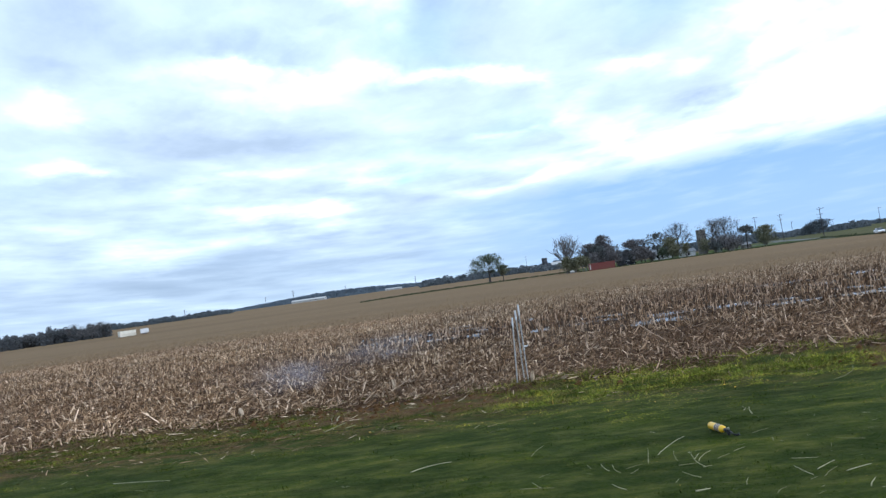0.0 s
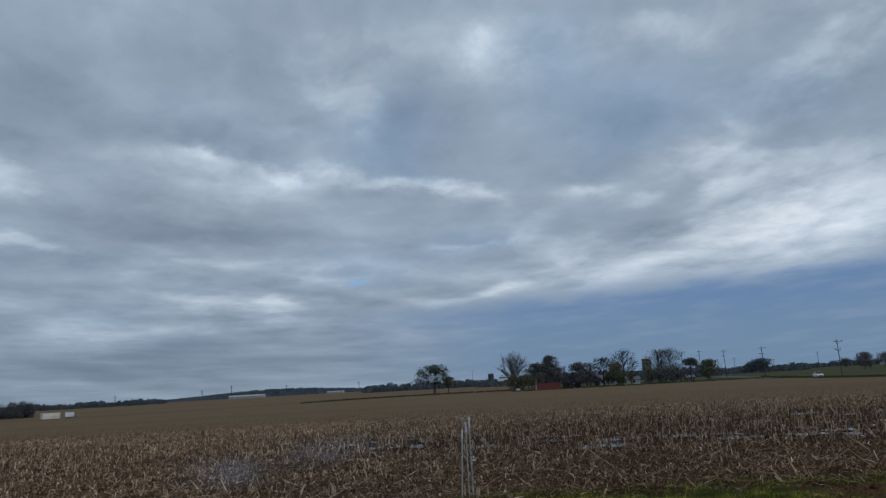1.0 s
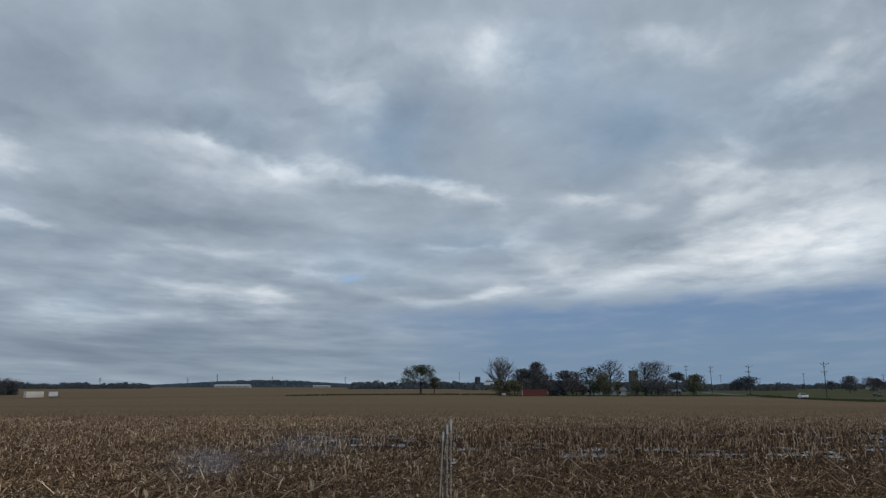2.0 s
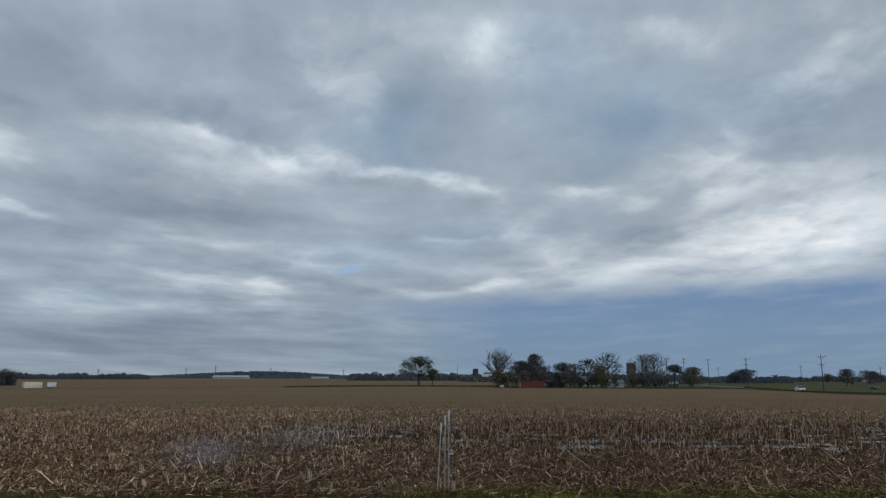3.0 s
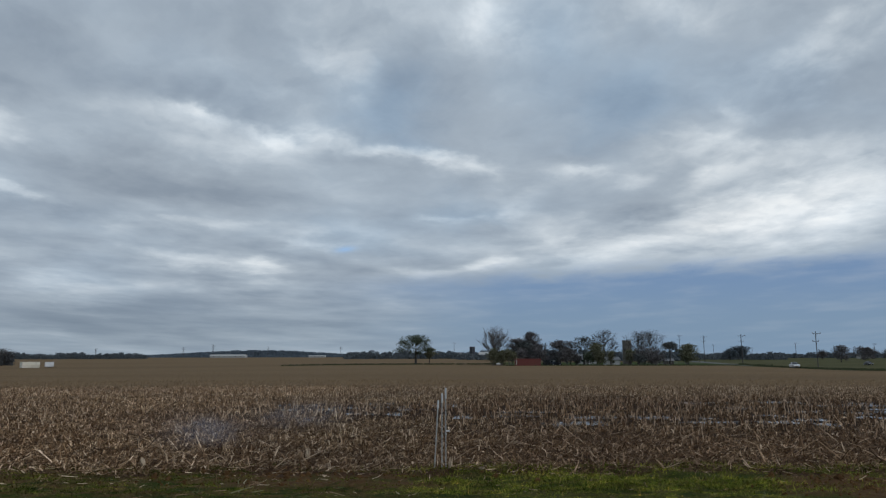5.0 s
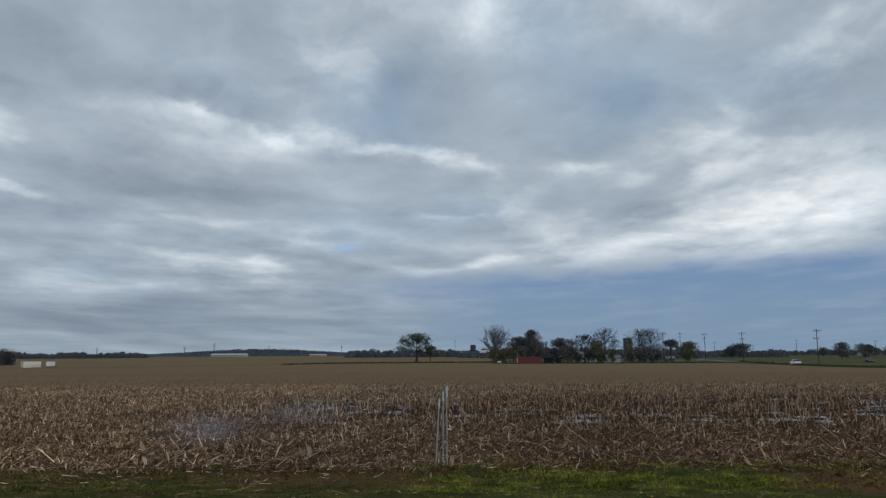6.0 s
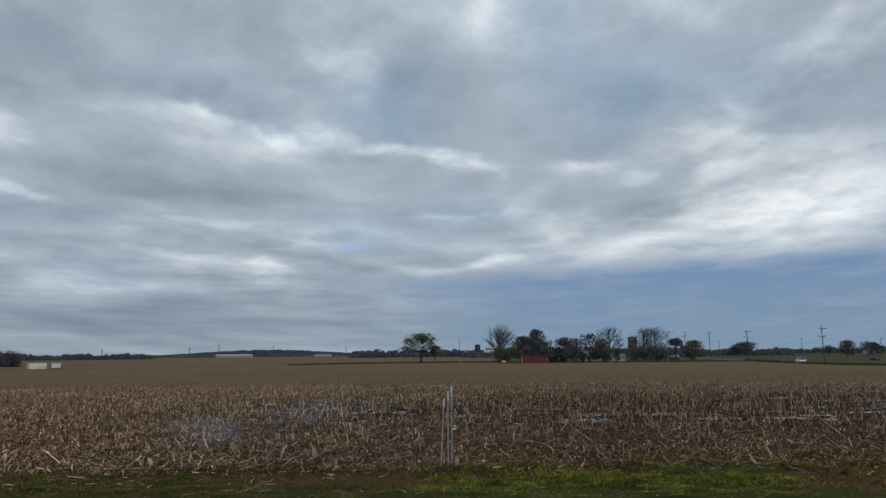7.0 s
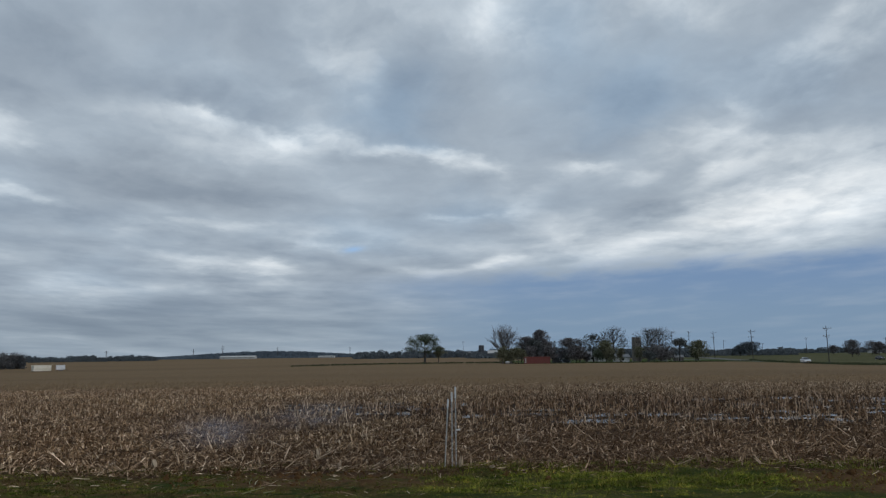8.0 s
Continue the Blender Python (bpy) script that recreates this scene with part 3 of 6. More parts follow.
def ground_z(x, y):
    """The lie of the land: level by the lawn, a shallow bowl beyond, deeper towards the west."""
    x, y = np.asarray(x, dtype=float), np.asarray(y, dtype=float)
    r = np.hypot(x, y)
    z = np.interp(r, R_KNOTS, Z_KNOTS)
    side = np.degrees(np.arctan2(x, np.maximum(y, 1e-3)))
    z = z - 1.5 * ease(-side, 4, 27) * ease(r, 90, 340) * (1 - ease(r, 420, 1000))
    z = np.where(y < 20, z * ease(y, -30, 20), z)
    # clods and old wheel marks close by
    rough = 0.018 * np.sin(x * 1.9 + np.sin(y * 1.3)) * np.sin(y * 2.3 + 0.7 * np.sin(x * 0.8)) + 0.012 * np.sin(x * 5.1 + y * 2.2) * np.sin(y * 4.7 - x)
    rough = rough + 0.012 * np.sin(x * 3.3 - y * 1.1) * np.sin(y * 6.1 + x * 2.0)
    lawn = 1 - ease(y, 8.5, 10.5)
    # turf lumps and the trodden lip along the field
    lump = 0.5 + 0.5 * np.sin(x * 2.4 + 1.9 * np.sin(y * 2.1 + 0.6 * x)) * np.sin(y * 3.1 + 1.6 * np.sin(x * 1.7))
    lump = (lump - 0.85) * 0.055 + 0.022 * np.sin(x * 5.9 + y * 1.3) * np.sin(y * 7.3 - x * 1.1)
    rough = rough + lump * ease(y, 8.3, 9.8) * (1 - ease(y, 11.2, 11.7)) * (0.55 + 0.45 * ease(x, -1.0, 1.0))
    return z + rough * (1 - ease(r, 30, 60)) * (1 - 0.4 * lawn)


def gz(x, y):
    return float(ground_z(x, y))


def build_ground():
    xs = np.concatenate([np.array([-4800, -3000, -2000, -1400, -1000, -700, -500]), np.arange(-400, -40, 20), np.arange(-40, -14, 2), np.arange(-14, 20, 0.25),
                         np.arange(20, 40, 2), np.arange(40, 401, 20), np.array([500, 700, 1000, 1400, 2000, 3000, 4800])]).astype(float)
    ys = np.concatenate([np.array([-4800, -2000, -800, -300, -100, -40, -15, -5]), np.arange(0, 4, 1), np.arange(4, 29, 0.25), np.arange(29, 60, 2), np.arange(60, 500, 10),
                         np.array([520, 560, 600, 650, 700, 800, 900, 1000, 1200, 1500, 2000, 3000, 4800])]).astype(float)
    gx, gy = np.meshgrid(xs, ys)
    v = np.stack([gx.ravel(), gy.ravel(), ground_z(gx, gy).ravel()], 1)
    nx = len(xs)
    i, j = np.meshgrid(np.arange(nx - 1), np.arange(len(ys) - 1))
    a = (j * nx + i).ravel()
    ob = new("ground", arrays_mesh("ground", v, np.stack([a, a + 1, a + nx + 1, a + nx], 1), M_GROUND))
    ob.data.polygons.foreach_set("use_smooth", [True] * len(ob.data.polygons))
    tagged(ob, "mown lawn running into a harvested field of wet brown soil", "ground", kind="structure")


build_ground()


def strip_mesh(name, points, width, lift, material, label, category):
    """A strip of road laid on the ground along a few points."""
    b = Buf()
    for (x0, y0), (x1, y1) in zip(points, points[1:]):
        d = Vector((x1 - x0, y1 - y0)).normalized()
        s = Vector((-d.y, d.x)) * width / 2
        steps = max(1, int(math.hypot(x1 - x0, y1 - y0) / 15))
        for i in range(steps):
            q = []
            for t, e in ((i / steps, 1), (i / steps, -1), ((i + 1) / steps, -1), ((i + 1) / steps, 1)):
                x, y = x0 + (x1 - x0) * t + s.x * e, y0 + (y1 - y0) * t + s.y * e
                q.append((x, y, gz(x, y) + lift))
            b.quad(*q)
            for e in (1, -1):
                a, c = (q[0], q[3]) if e == 1 else (q[1], q[2])
                o = Vector((s.x, s.y, 0)).normalized() * 0.8 * e
                b.quad(a, c, (c[0] + o.x, c[1] + o.y, c[2] - lift - 0.1), (a[0] + o.x, a[1] + o.y, a[2] - lift - 0.1))
    return tagged(new(name, mesh_of(name, b, material)), label, category, kind="structure")


ROAD = [(96, 60), (91, 161), (100, 198), (112, 262), (131, 368), (150, 470), (175, 640)]
strip_mesh("road", ROAD, 6.0, 0.06, M_ASPHALT, "grey asphalt country road along the field", "road")
strip_mesh("farm_lane", [(131, 374), (112, 372), (95, 352)], 4.0, 0.10, M_ASPHALT, "pale farm lane leading to the yard", "road")

# ---------------------------------------------------------------- puddles


PONDS = []


def wetness(x, y):
    """0 on dry ground, 1 in the wet hollow east of the stakes and in the small one to the west."""
    east = 1.25 - np.hypot((x - 9.5) / 12.5, (y - 22.5) / 6.8)
    west = 1.1 - np.hypot((x + 1.8) / 5.0, (y - 23.8) / 4.8)
    wave = 0.16 * np.sin(x * 0.9 + 1.3 * np.sin(y * 0.5)) * np.sin(y * 0.8 + np.sin(x * 0.6))
    return ease(np.maximum(east, west) + wave, 0.1, 0.7)


def puddle(x, y, rx, ry, seed):
    rnd = random.Random(seed)
    ph = [rnd.uniform(0, 6.28) for _ in range(5)]
    b = Buf()
    n = 20
    pts = []
    for i in range(n):
        t = 2 * math.pi * i / n
        k = 1 + sum(0.16 * math.sin((j + 2) * t + ph[j]) for j in range(5)) * 0.8
        pts.append((x + rx * k * math.cos(t), y + ry * k * math.sin(t), 0.014))
    b.quad(*pts)
    low = [(px, py, -0.09) for px, py, _ in pts]
    for i in range(n):
        j = (i + 1) % n
        b.quad(low[i], low[j], pts[j], pts[i])
    tagged(new("puddle", mesh_of("puddle", b, M_WATER)), "shallow rainwater puddle between the corn stubble rows", "puddle", "puddles in the field", kind="structure")


pond_rnd = random.Random(5)
for cx, cy, sx, sy, count in ((4.9, 19.4, 1.3, 0.5, 12), (7.8, 19.7, 1.0, 0.6, 11), (10.2, 19.3, 0.9, 0.7, 11), (10.4, 25.6, 1.3, 1.0, 12), (13.2, 26.2, 1.5, 1.1, 14), (11.6, 22.0, 1.4, 0.8, 9),
                              (-1.4, 25.6, 1.4, 0.9, 12), (-1.6, 23.0, 1.2, 0.7, 10), (-0.8, 24.4, 0.9, 0.6, 8), (-3.2, 24.0, 0.9, 0.5, 4), (16.8, 27.2, 1.4, 1.0, 8), (15.0, 22.0, 1.0, 0.8, 6), (2.4, 20.6, 0.7, 0.4, 3)):
    for i in range(count):
        x, y, rx, ry = cx + pond_rnd.gauss(0, sx), cy + pond_rnd.gauss(0, sy), pond_rnd.uniform(0.3, 0.95), pond_rnd.uniform(0.28, 0.62)
        if wetness(x, y - 0.5) > 0.6 and all(((x - a) / (rx + c)) ** 2 + ((y - b) / (ry + d)) ** 2 > 1.25 for a, b, c, d in PONDS):
            PONDS.append((x, y, rx, ry))
            puddle(x, y, rx, ry, 20 + i)

# ---------------------------------------------------------------- corn stubble
rng = np.random.default_rng(7)


def ribbon(base, along, side, bend, lengths, widths, segs, taper=0.6):
    """Many bent strips at once. base, along, side: (n, 3); bend: drop of the tip. Gives points and faces."""
    n = len(base)
    pts = []
    for k in range(segs + 1):
        t = k / segs
        c = base + along * (lengths * t)[:, None] + np.stack([np.zeros(n), np.zeros(n), bend * t * t], 1)
        wd = (widths * (1 - taper * t * t) / 2)[:, None]
        pts += [c - side * wd, c + side * wd]
    v = np.stack(pts, 1).reshape(-1, 3)
    off = (np.arange(n) * (2 * (segs + 1)))[:, None]
    f = np.concatenate([off + np.array([2 * k, 2 * k + 1, 2 * k + 3, 2 * k + 2]) for k in range(segs)])
    return v, f


def stalks(x, y, height, lean, radius, sides=3, mid=True, kinked=0.12, lift=-0.02):
    """Many tapered, slightly kinked stems."""
    n = len(x)
    a = rng.uniform(0, 2 * np.pi, n)
    z0 = ground_z(x, y) + lift
    rings = []
    levels = ((0, 1.15), (0.5, 1.0), (1.0, 0.8)) if mid else ((0, 1.1), (1.0, 0.8))
    kink = rng.normal(0, kinked, (n, 2))
    twist = rng.uniform(0, 2 * np.pi, n)
    for t, k in levels:
        cx = x + np.cos(a) * np.sin(lean) * height * t + kink[:, 0] * height * t * t
        cy = y + np.sin(a) * np.sin(lean) * height * t + kink[:, 1] * height * t * t
        cz = z0 + np.cos(lean) * height * t
        for s in range(sides):
            q = twist + 2 * np.pi * s / sides
            rings.append(np.stack([cx + np.cos(q) * radius * k, cy + np.sin(q) * radius * k, cz], 1))
    v = np.stack(rings, 1).reshape(-1, 3)
    off = (np.arange(n) * (sides * len(levels)))[:, None]
    f = []
    for l in range(len(levels) - 1):
        for s in range(sides):
            s2 = (s + 1) % sides
            f.append(off + np.array([l * sides + s, l * sides + s2, (l + 1) * sides + s2, (l + 1) * sides + s]))
    return v, np.concatenate(f)


def single(name, v, f, per, chosen, material, parent):
    """The chosen stems of a bundle, each as a mesh of its own under the bundle."""
    count = len(v) // per
    blocks = f.reshape(-1, count, f.shape[1])
    for i in np.flatnonzero(chosen):
        ob = new(name, arrays_mesh(name, v[i * per:(i + 1) * per], blocks[:, i] - i * per, material))
        ob.parent = parent


def without(v, f, chosen):
    """A bundle less the chosen stems."""
    return v, f.reshape(-1, len(chosen), f.shape[1])[:, ~chosen].reshape(-1, f.shape[1])


def unit(v):
    return v / np.linalg.norm(v, axis=1, keepdims=True)


def over_water(x, y):
    """True where a point lies in a puddle."""
    hit = np.zeros(len(x), dtype=bool)
    for px, py, rx, ry in PONDS:
        hit |= ((x - px) / rx) ** 2 + ((y - py) / ry) ** 2 < 1.0
    return hit


def field_points(y0, y1, row, gap, keep):
    xs, ys = [], []
    for r in np.arange(y0, y1, row):
        half = r * 0.66 + 3
        x = np.arange(-half, half, gap)
        x = x + rng.normal(0, gap * 0.35, len(x))
        ok = rng.random(len(x)) < keep
        xs.append(x[ok])
        ys.append(r + rng.normal(0, 0.10, ok.sum()) + 0.25 * np.sin(x[ok] * 0.15))
    return np.concatenate(xs), np.concatenate(ys)


def stuff(name, pieces, material, label, category):
    vs, fs, k = [], [], 0
    for v, f in pieces:
        vs.append(v)
        fs.append(f + k)
        k += len(v)
    ob = new(name, arrays_mesh(name, np.concatenate(vs), np.concatenate(fs), material))
    return tagged(ob, label, category, kind="stuff")


def beaten(x, y):
    """How far the stalks have been pressed flat: most by the lawn, east of the stakes."""
    return ease(19.0 - y + 1.2 * np.sin(x * 0.8), 0, 4.5) * (0.35 + 0.65 * ease(x, 0.5, 4.0))


def build_stubble():
    near, leaves, distant = [], [], []
    for y0, y1, keep, gap, simple in ((11.6, 17.0, 0.85, 0.13, False), (12.0, 17.0, 0.60, 0.15, False), (17.0, 42, 0.95, 0.12, False), (17.35, 42, 0.55, 0.15, False), (42, 62, 0.85, 0.22, True), (62, 115, 0.4, 0.5, True)):
        x, y = field_points(y0, y1, 0.76, gap, keep)
        # gaps in the rows where the water stood longest
        sparse = over_water(x, y) | over_water(x, y + 0.7)
        stand = ~sparse | (rng.random(len(x)) < np.where(x > 7.0, 0.62, 0.86))
        x, y = x[stand], y[stand]
        n = len(x)
        flat = beaten(x, y)
        wet = wetness(x, y)
        h = rng.uniform(0.05, 0.17, n) * (1 - 0.78 * ease(y, 30, 90)) * (1 - 0.15 * flat) * (1 + 0.62 * wet)
        lean = np.abs(rng.normal(0, 0.36 + 0.4 * flat - 0.14 * wet, n))
        far = 1.0 + np.clip((y - 40) / 60, 0, 1.6)
        stems = stalks(x, y, h, lean, rng.uniform(0.008, 0.0135, n) * far, 4, not simple)
        if y0 == 11.6:
            close = (np.abs(x + 0.5) < 6.2) & (y < 14.0) & (h > 0.06)
            first = (*stems, close)
            stems = without(*stems, close)
        (distant if simple else near).append(stems)
        # dry leaves and husks hanging from the stems
        for k in range(1 if simple else 3):
            ok = rng.random(n) < 0.62
            m = ok.sum()
            a = rng.uniform(0, 2 * np.pi, m)
            up = rng.uniform(0.0, 2.0, m)
            along = unit(np.stack([np.cos(a), np.sin(a), up], 1))
            side = unit(np.stack([-np.sin(a), np.cos(a), rng.normal(0, 0.6, m)], 1))
            base = np.stack([x[ok], y[ok], ground_z(x[ok], y[ok]) + h[ok] * rng.uniform(0.2, 0.95, m)], 1)
            ln = rng.uniform(0.05, 0.16, m) * (1 - 0.5 * ease(y[ok], 35, 90)) * (1 + 0.25 * wet[ok])
            (distant if simple else leaves).append(ribbon(base, along, side, -ln * rng.uniform(0.4, 1.5, m), ln, rng.uniform(0.012, 0.032, m) * far[ok] * (1 + 0.25 * wet[ok]), 3 if not simple else 2))
    rows = stuff("corn_stubble", near, M_STALK, "cut dry corn stubble standing in rows in wet soil", "stubble")
    single("stub", first[0], first[1], 12, first[2], M_STALK, rows)
    stuff("corn_leaves", leaves, M_HUSK, "dry brown corn leaves hanging on the cut stalks", "leaves")
    stuff("distant_stubble", distant, M_FAR_STRAW, "dull brown corn stubble melting together far across the field", "stubble")
    # litter lying flat, little of it where the soil is wet
    litter = []
    for y0, y1, dens in ((10.2, 11.2, 24), (11.1, 17, 110), (17, 30, 80), (30, 46, 60)):
        n = int((y1 - y0) * (y0 + y1) * 0.66 * dens * 1.1)
        y = rng.uniform(y0, y1, n)
        x = rng.uniform(-1, 1, n) * (y * 0.66 + 2)
        dry = (~over_water(x, y) | (rng.random(n) < 0.06)) & (rng.random(n) > np.maximum(0.9 * wetness(x, y), 0.4 * ease(x, -1.0, 3.0)))
        x, y = x[dry], y[dry]
        n = len(x)
        a = rng.normal(0, 1.0, n)
        along = unit(np.stack([np.cos(a), np.sin(a), rng.normal(0.06, 0.26, n)], 1))
        side = unit(np.stack([-np.sin(a), np.cos(a), rng.normal(0, 0.5, n)], 1))
        ln = rng.uniform(0.04, 0.24, n) * (0.6 if y1 < 12 else 1.0)
        base = np.stack([x, y, ground_z(x, y) + rng.uniform(0.005, 0.05, n)], 1)
        litter.append(ribbon(base, along, side, rng.normal(0, 0.03, n), ln, rng.uniform(0.004, 0.016, n) * (1 + (y > 30) * 0.3), 2))
    stuff("corn_litter", litter, M_HUSK, "chopped dry corn leaves and husks strewn over the soil", "litter")
    # fine brown chaff between it all, curled and standing on edge
    chaff = []
    for y0, y1, dens in ((11.0, 15, 420), (15, 20, 260), (20, 30, 110)):
        n = int((y1 - y0) * (y0 + y1) * 0.66 * dens)
        y = rng.uniform(y0, y1, n)
        x = rng.uniform(-1, 1, n) * (y * 0.66 + 1)
        dry = ~over_water(x, y) & (rng.random(n) > 0.75 * wetness(x, y)) & (y > 11.3 + 0.2 * np.sin(x * 1.7) + 0.2 * rng.normal(0, 1, n))
        x, y = x[dry], y[dry]
        n = len(x)
        a = rng.uniform(0, 2 * np.pi, n)
        along = unit(np.stack([np.cos(a), np.sin(a), rng.normal(0.25, 0.45, n)], 1))
        side = unit(np.stack([-np.sin(a), np.cos(a), rng.normal(0, 0.9, n)], 1))
        ln = rng.uniform(0.03, 0.13, n)
        base = np.stack([x, y, ground_z(x, y) + rng.uniform(0.0, 0.05, n)], 1)
        chaff.append(ribbon(base, along, side, rng.normal(0, 0.02, n), ln, rng.uniform(0.004, 0.012, n), 2, 0.4))
    stuff("corn_chaff", chaff, M_CHAFF, "brown shredded corn leaves matted over the soil", "litter")
    # broken stalks lying about or leaning, thickest where they have been pressed down
    n = 5200
    y = 11.35 + rng.random(n) ** 1.6 * 20
    x = rng.uniform(-1, 1, n) * (y * 0.66 + 2)
    ok = rng.random(n) < 0.16 + 0.75 * beaten(x, y)
    x, y = x[ok], y[ok]
    n = len(x)
    lean = np.where(rng.random(n) < 0.72, rng.uniform(1.35, 1.56, n), rng.uniform(0.7, 1.35, n))
    length = 0.09 + 0.38 * rng.random(n) ** 3.2
    stems = stalks(x, y, length, lean, rng.uniform(0.008, 0.014, n), 5, kinked=0.05, lift=0.035)
    close = (np.abs(x - 2.5) < 6.0) & (y < 14.6) & (length > 0.15)
    heap = stuff("fallen_stalks", [without(*stems, close)], M_STALK, "broken corn stalks lying across the stubble", "stalks")
    single("broken_stalk", *stems, 15, close, M_STALK, heap)


build_stubble()


def lawn_noise(x, y):
    """Smooth uneven patches between 0 and 1 over the lawn."""
    q = np.zeros(len(x))
    for k, (fx, fy, p) in enumerate(((1.1, 1.9, 0.3), (2.3, 3.1, 1.7), (3.9, 5.3, 4.1), (6.7, 8.9, 2.2), (0.7, 4.3, 5.0))):
        q += np.sin(x * fx + 1.7 * np.sin(y * fy * 0.7 + p) + p) * np.sin(y * fy + 1.3 * np.sin(x * fx * 0.8 + 2 * p)) / (1 + 0.25 * k)
    return np.clip(0.5 + 0.24 * q, 0, 1)


def bare_soil(x, y):
    """How bare the margin is: trodden soil near the stakes and at the east corner, thin grass to the west."""
    b = np.exp(-(((x + 1.4) / 1.5) ** 4 + ((y - 10.6) / 0.7) ** 4)) + np.exp(-(((x - 5.7) / 1.5) ** 4 + ((y - 10.0) / 1.15) ** 4))
    b = b + 0.8 * np.exp(-(((x - 3.9) / 1.6) ** 4 + ((y - 11.1) / 0.5) ** 4))
    worn = ease(lawn_noise(x * 0.9 + 3.0, y * 1.2), 0.45, 0.75) * ease(y, 8.2, 9.6) * (1 - ease(x, -2.0, 0.5))
    return b + 0.45 * np.exp(-(((x + 7.5) / 4.0) ** 2 + ((y - 10.8) / 0.9) ** 2)) + 0.55 * worn


def blades(x, y, h, flat, wide):
    n = len(x)
    a = rng.uniform(0, 2 * np.pi, n)
    along = unit(np.stack([np.cos(a) * flat, np.sin(a) * flat, np.ones(n)], 1))
    side = np.stack([-np.sin(a), np.cos(a), np.zeros(n)], 1)
    base = np.stack([x, y, ground_z(x, y) - 0.004], 1)
    return ribbon(base, along, side, -h * rng.uniform(0.1, 0.7, n), h, wide, 2, 0.85)


def build_grass():
    n = 250000
    y = 4.0 + 7.9 * rng.random(n) ** 0.8
    x = rng.uniform(-1, 1, n) * (y * 0.68 + 1.2)
    patchy = lawn_noise(x, y)
    edge = 11.12 + 0.2 * np.sin(x * 0.9) + 0.25 * (lawn_noise(x * 2.1, y * 0.3) - 0.5)
    ok = (rng.random(n) > np.minimum(bare_soil(x, y) * (2.2 - 1.7 * patchy), 0.97)) & (y < edge)
    x, y, patchy = x[ok], y[ok], patchy[ok]
    n = len(x)
    margin = ease(y, 8.6, 10.4)
    h = rng.uniform(0.014, 0.032, n) * (0.8 + 0.5 * patchy + margin * (0.4 + patchy * 1.8))
    lawn = blades(x, y, h, rng.uniform(1.0, 3.0, n), rng.uniform(0.005, 0.010, n))
    # longer tufts: many along the field, few on the mown part
    m = 2900
    ty = np.where(rng.random(m) < 0.88, rng.uniform(9.6, 11.9, m), rng.uniform(4.5, 10.0, m))
    tx = rng.uniform(-1, 1, m) * (ty * 0.68 + 1.0)
    ok = rng.random(m) > bare_soil(tx, ty) * 0.85
    tx, ty = tx[ok], ty[ok]
    k = 34
    size = rng.uniform(0.4, 1.3, len(tx)) * np.where(ty > 9.4, 0.75 + 0.5 * ease(tx, -1.0, 0.5), 0.5)
    spread = np.repeat(size, k) * 0.075
    x, y = np.repeat(tx, k) + rng.normal(0, 1, len(tx) * k) * spread * 1.6, np.repeat(ty, k) + rng.normal(0, 1, len(tx) * k) * spread
    h = rng.uniform(0.03, 0.11, len(x)) * np.repeat(size, k)
    tufts = blades(x, y, h, rng.uniform(0.3, 1.8, len(x)), rng.uniform(0.004, 0.009, len(x)))
    stuff("grass", [lawn, tufts], M_GRASS, "short green lawn grass with longer tufts along the field", "grass")


build_grass()

# ---------------------------------------------------------------- metal stakes at the lawn's edge


def stake(x, y, height, lean_x, lean_y, cap, punched=False, clip=False):
    """A slender galvanised tube with a brighter sleeve at its top, driven into the margin."""
    m = pose(x, y, gz(x, y) - 0.03, -lean_y, lean_x, 20 * height)
    t = thing("metal_stake", m, "slender galvanised metal stake driven in at the field's edge", "stake", "stakes at the field's edge")
    part("tube", Buf().lathe([(0.0090, 0), (0.0090, height - cap)], 12), M_STEEL, t, smooth=False)
    part("sleeve", Buf().lathe([(0.0115, height - cap), (0.0130, height - cap + 0.006), (0.0130, height - 0.006), (0.011, height)], 12), M_CAPWHITE, t, "pale sleeve on the stake's top")
    part("collar", Buf().lathe([(0.0125, height * 0.42), (0.0165, height * 0.42 + 0.005), (0.0165, height * 0.42 + 0.03), (0.0125, height * 0.42 + 0.035)], 12), M_STEEL, t)
    part("tie_wire", Buf().tube((0.008, 0, height * 0.62), (0.034, 0.012, height * 0.60), 0.003, 0.002, 5), M_BLACK, t)
    part("tie_wire", Buf().tube((-0.008, 0.004, height * 0.35), (-0.03, -0.01, height * 0.37), 0.003, 0.002, 5), M_BLACK, t)

    if punched:
        hole = mesh_of("punched_hole", Buf().lathe([(0.0052, 0.0), (0.0052, 0.0015)], 8), M_BLACK)
        for k in range(int((height - cap - 0.12) / 0.045)):
            ob = new("punched_hole", hole)
            ob.parent = t
            ob.matrix_basis = pose(0, -0.0087, 0.12 + k * 0.045, 90) if k % 10 else pose(0.0087, 0, 0.12 + k * 0.045, 0, 90)
    if clip:
        arm = part("wire_clip", Buf().box((0.030, -0.004, height * 0.47), (0.055, 0.014, 0.020)), M_CAPWHITE, t, "pale plastic wire clip", bevel=0.003)
        part("hook", Buf().path([Vector((0.055, -0.004, height * 0.47)), Vector((0.066, -0.004, height * 0.475)), Vector((0.068, -0.004, height * 0.49))], [0.004, 0.004, 0.003], 6), M_CAPWHITE, arm)


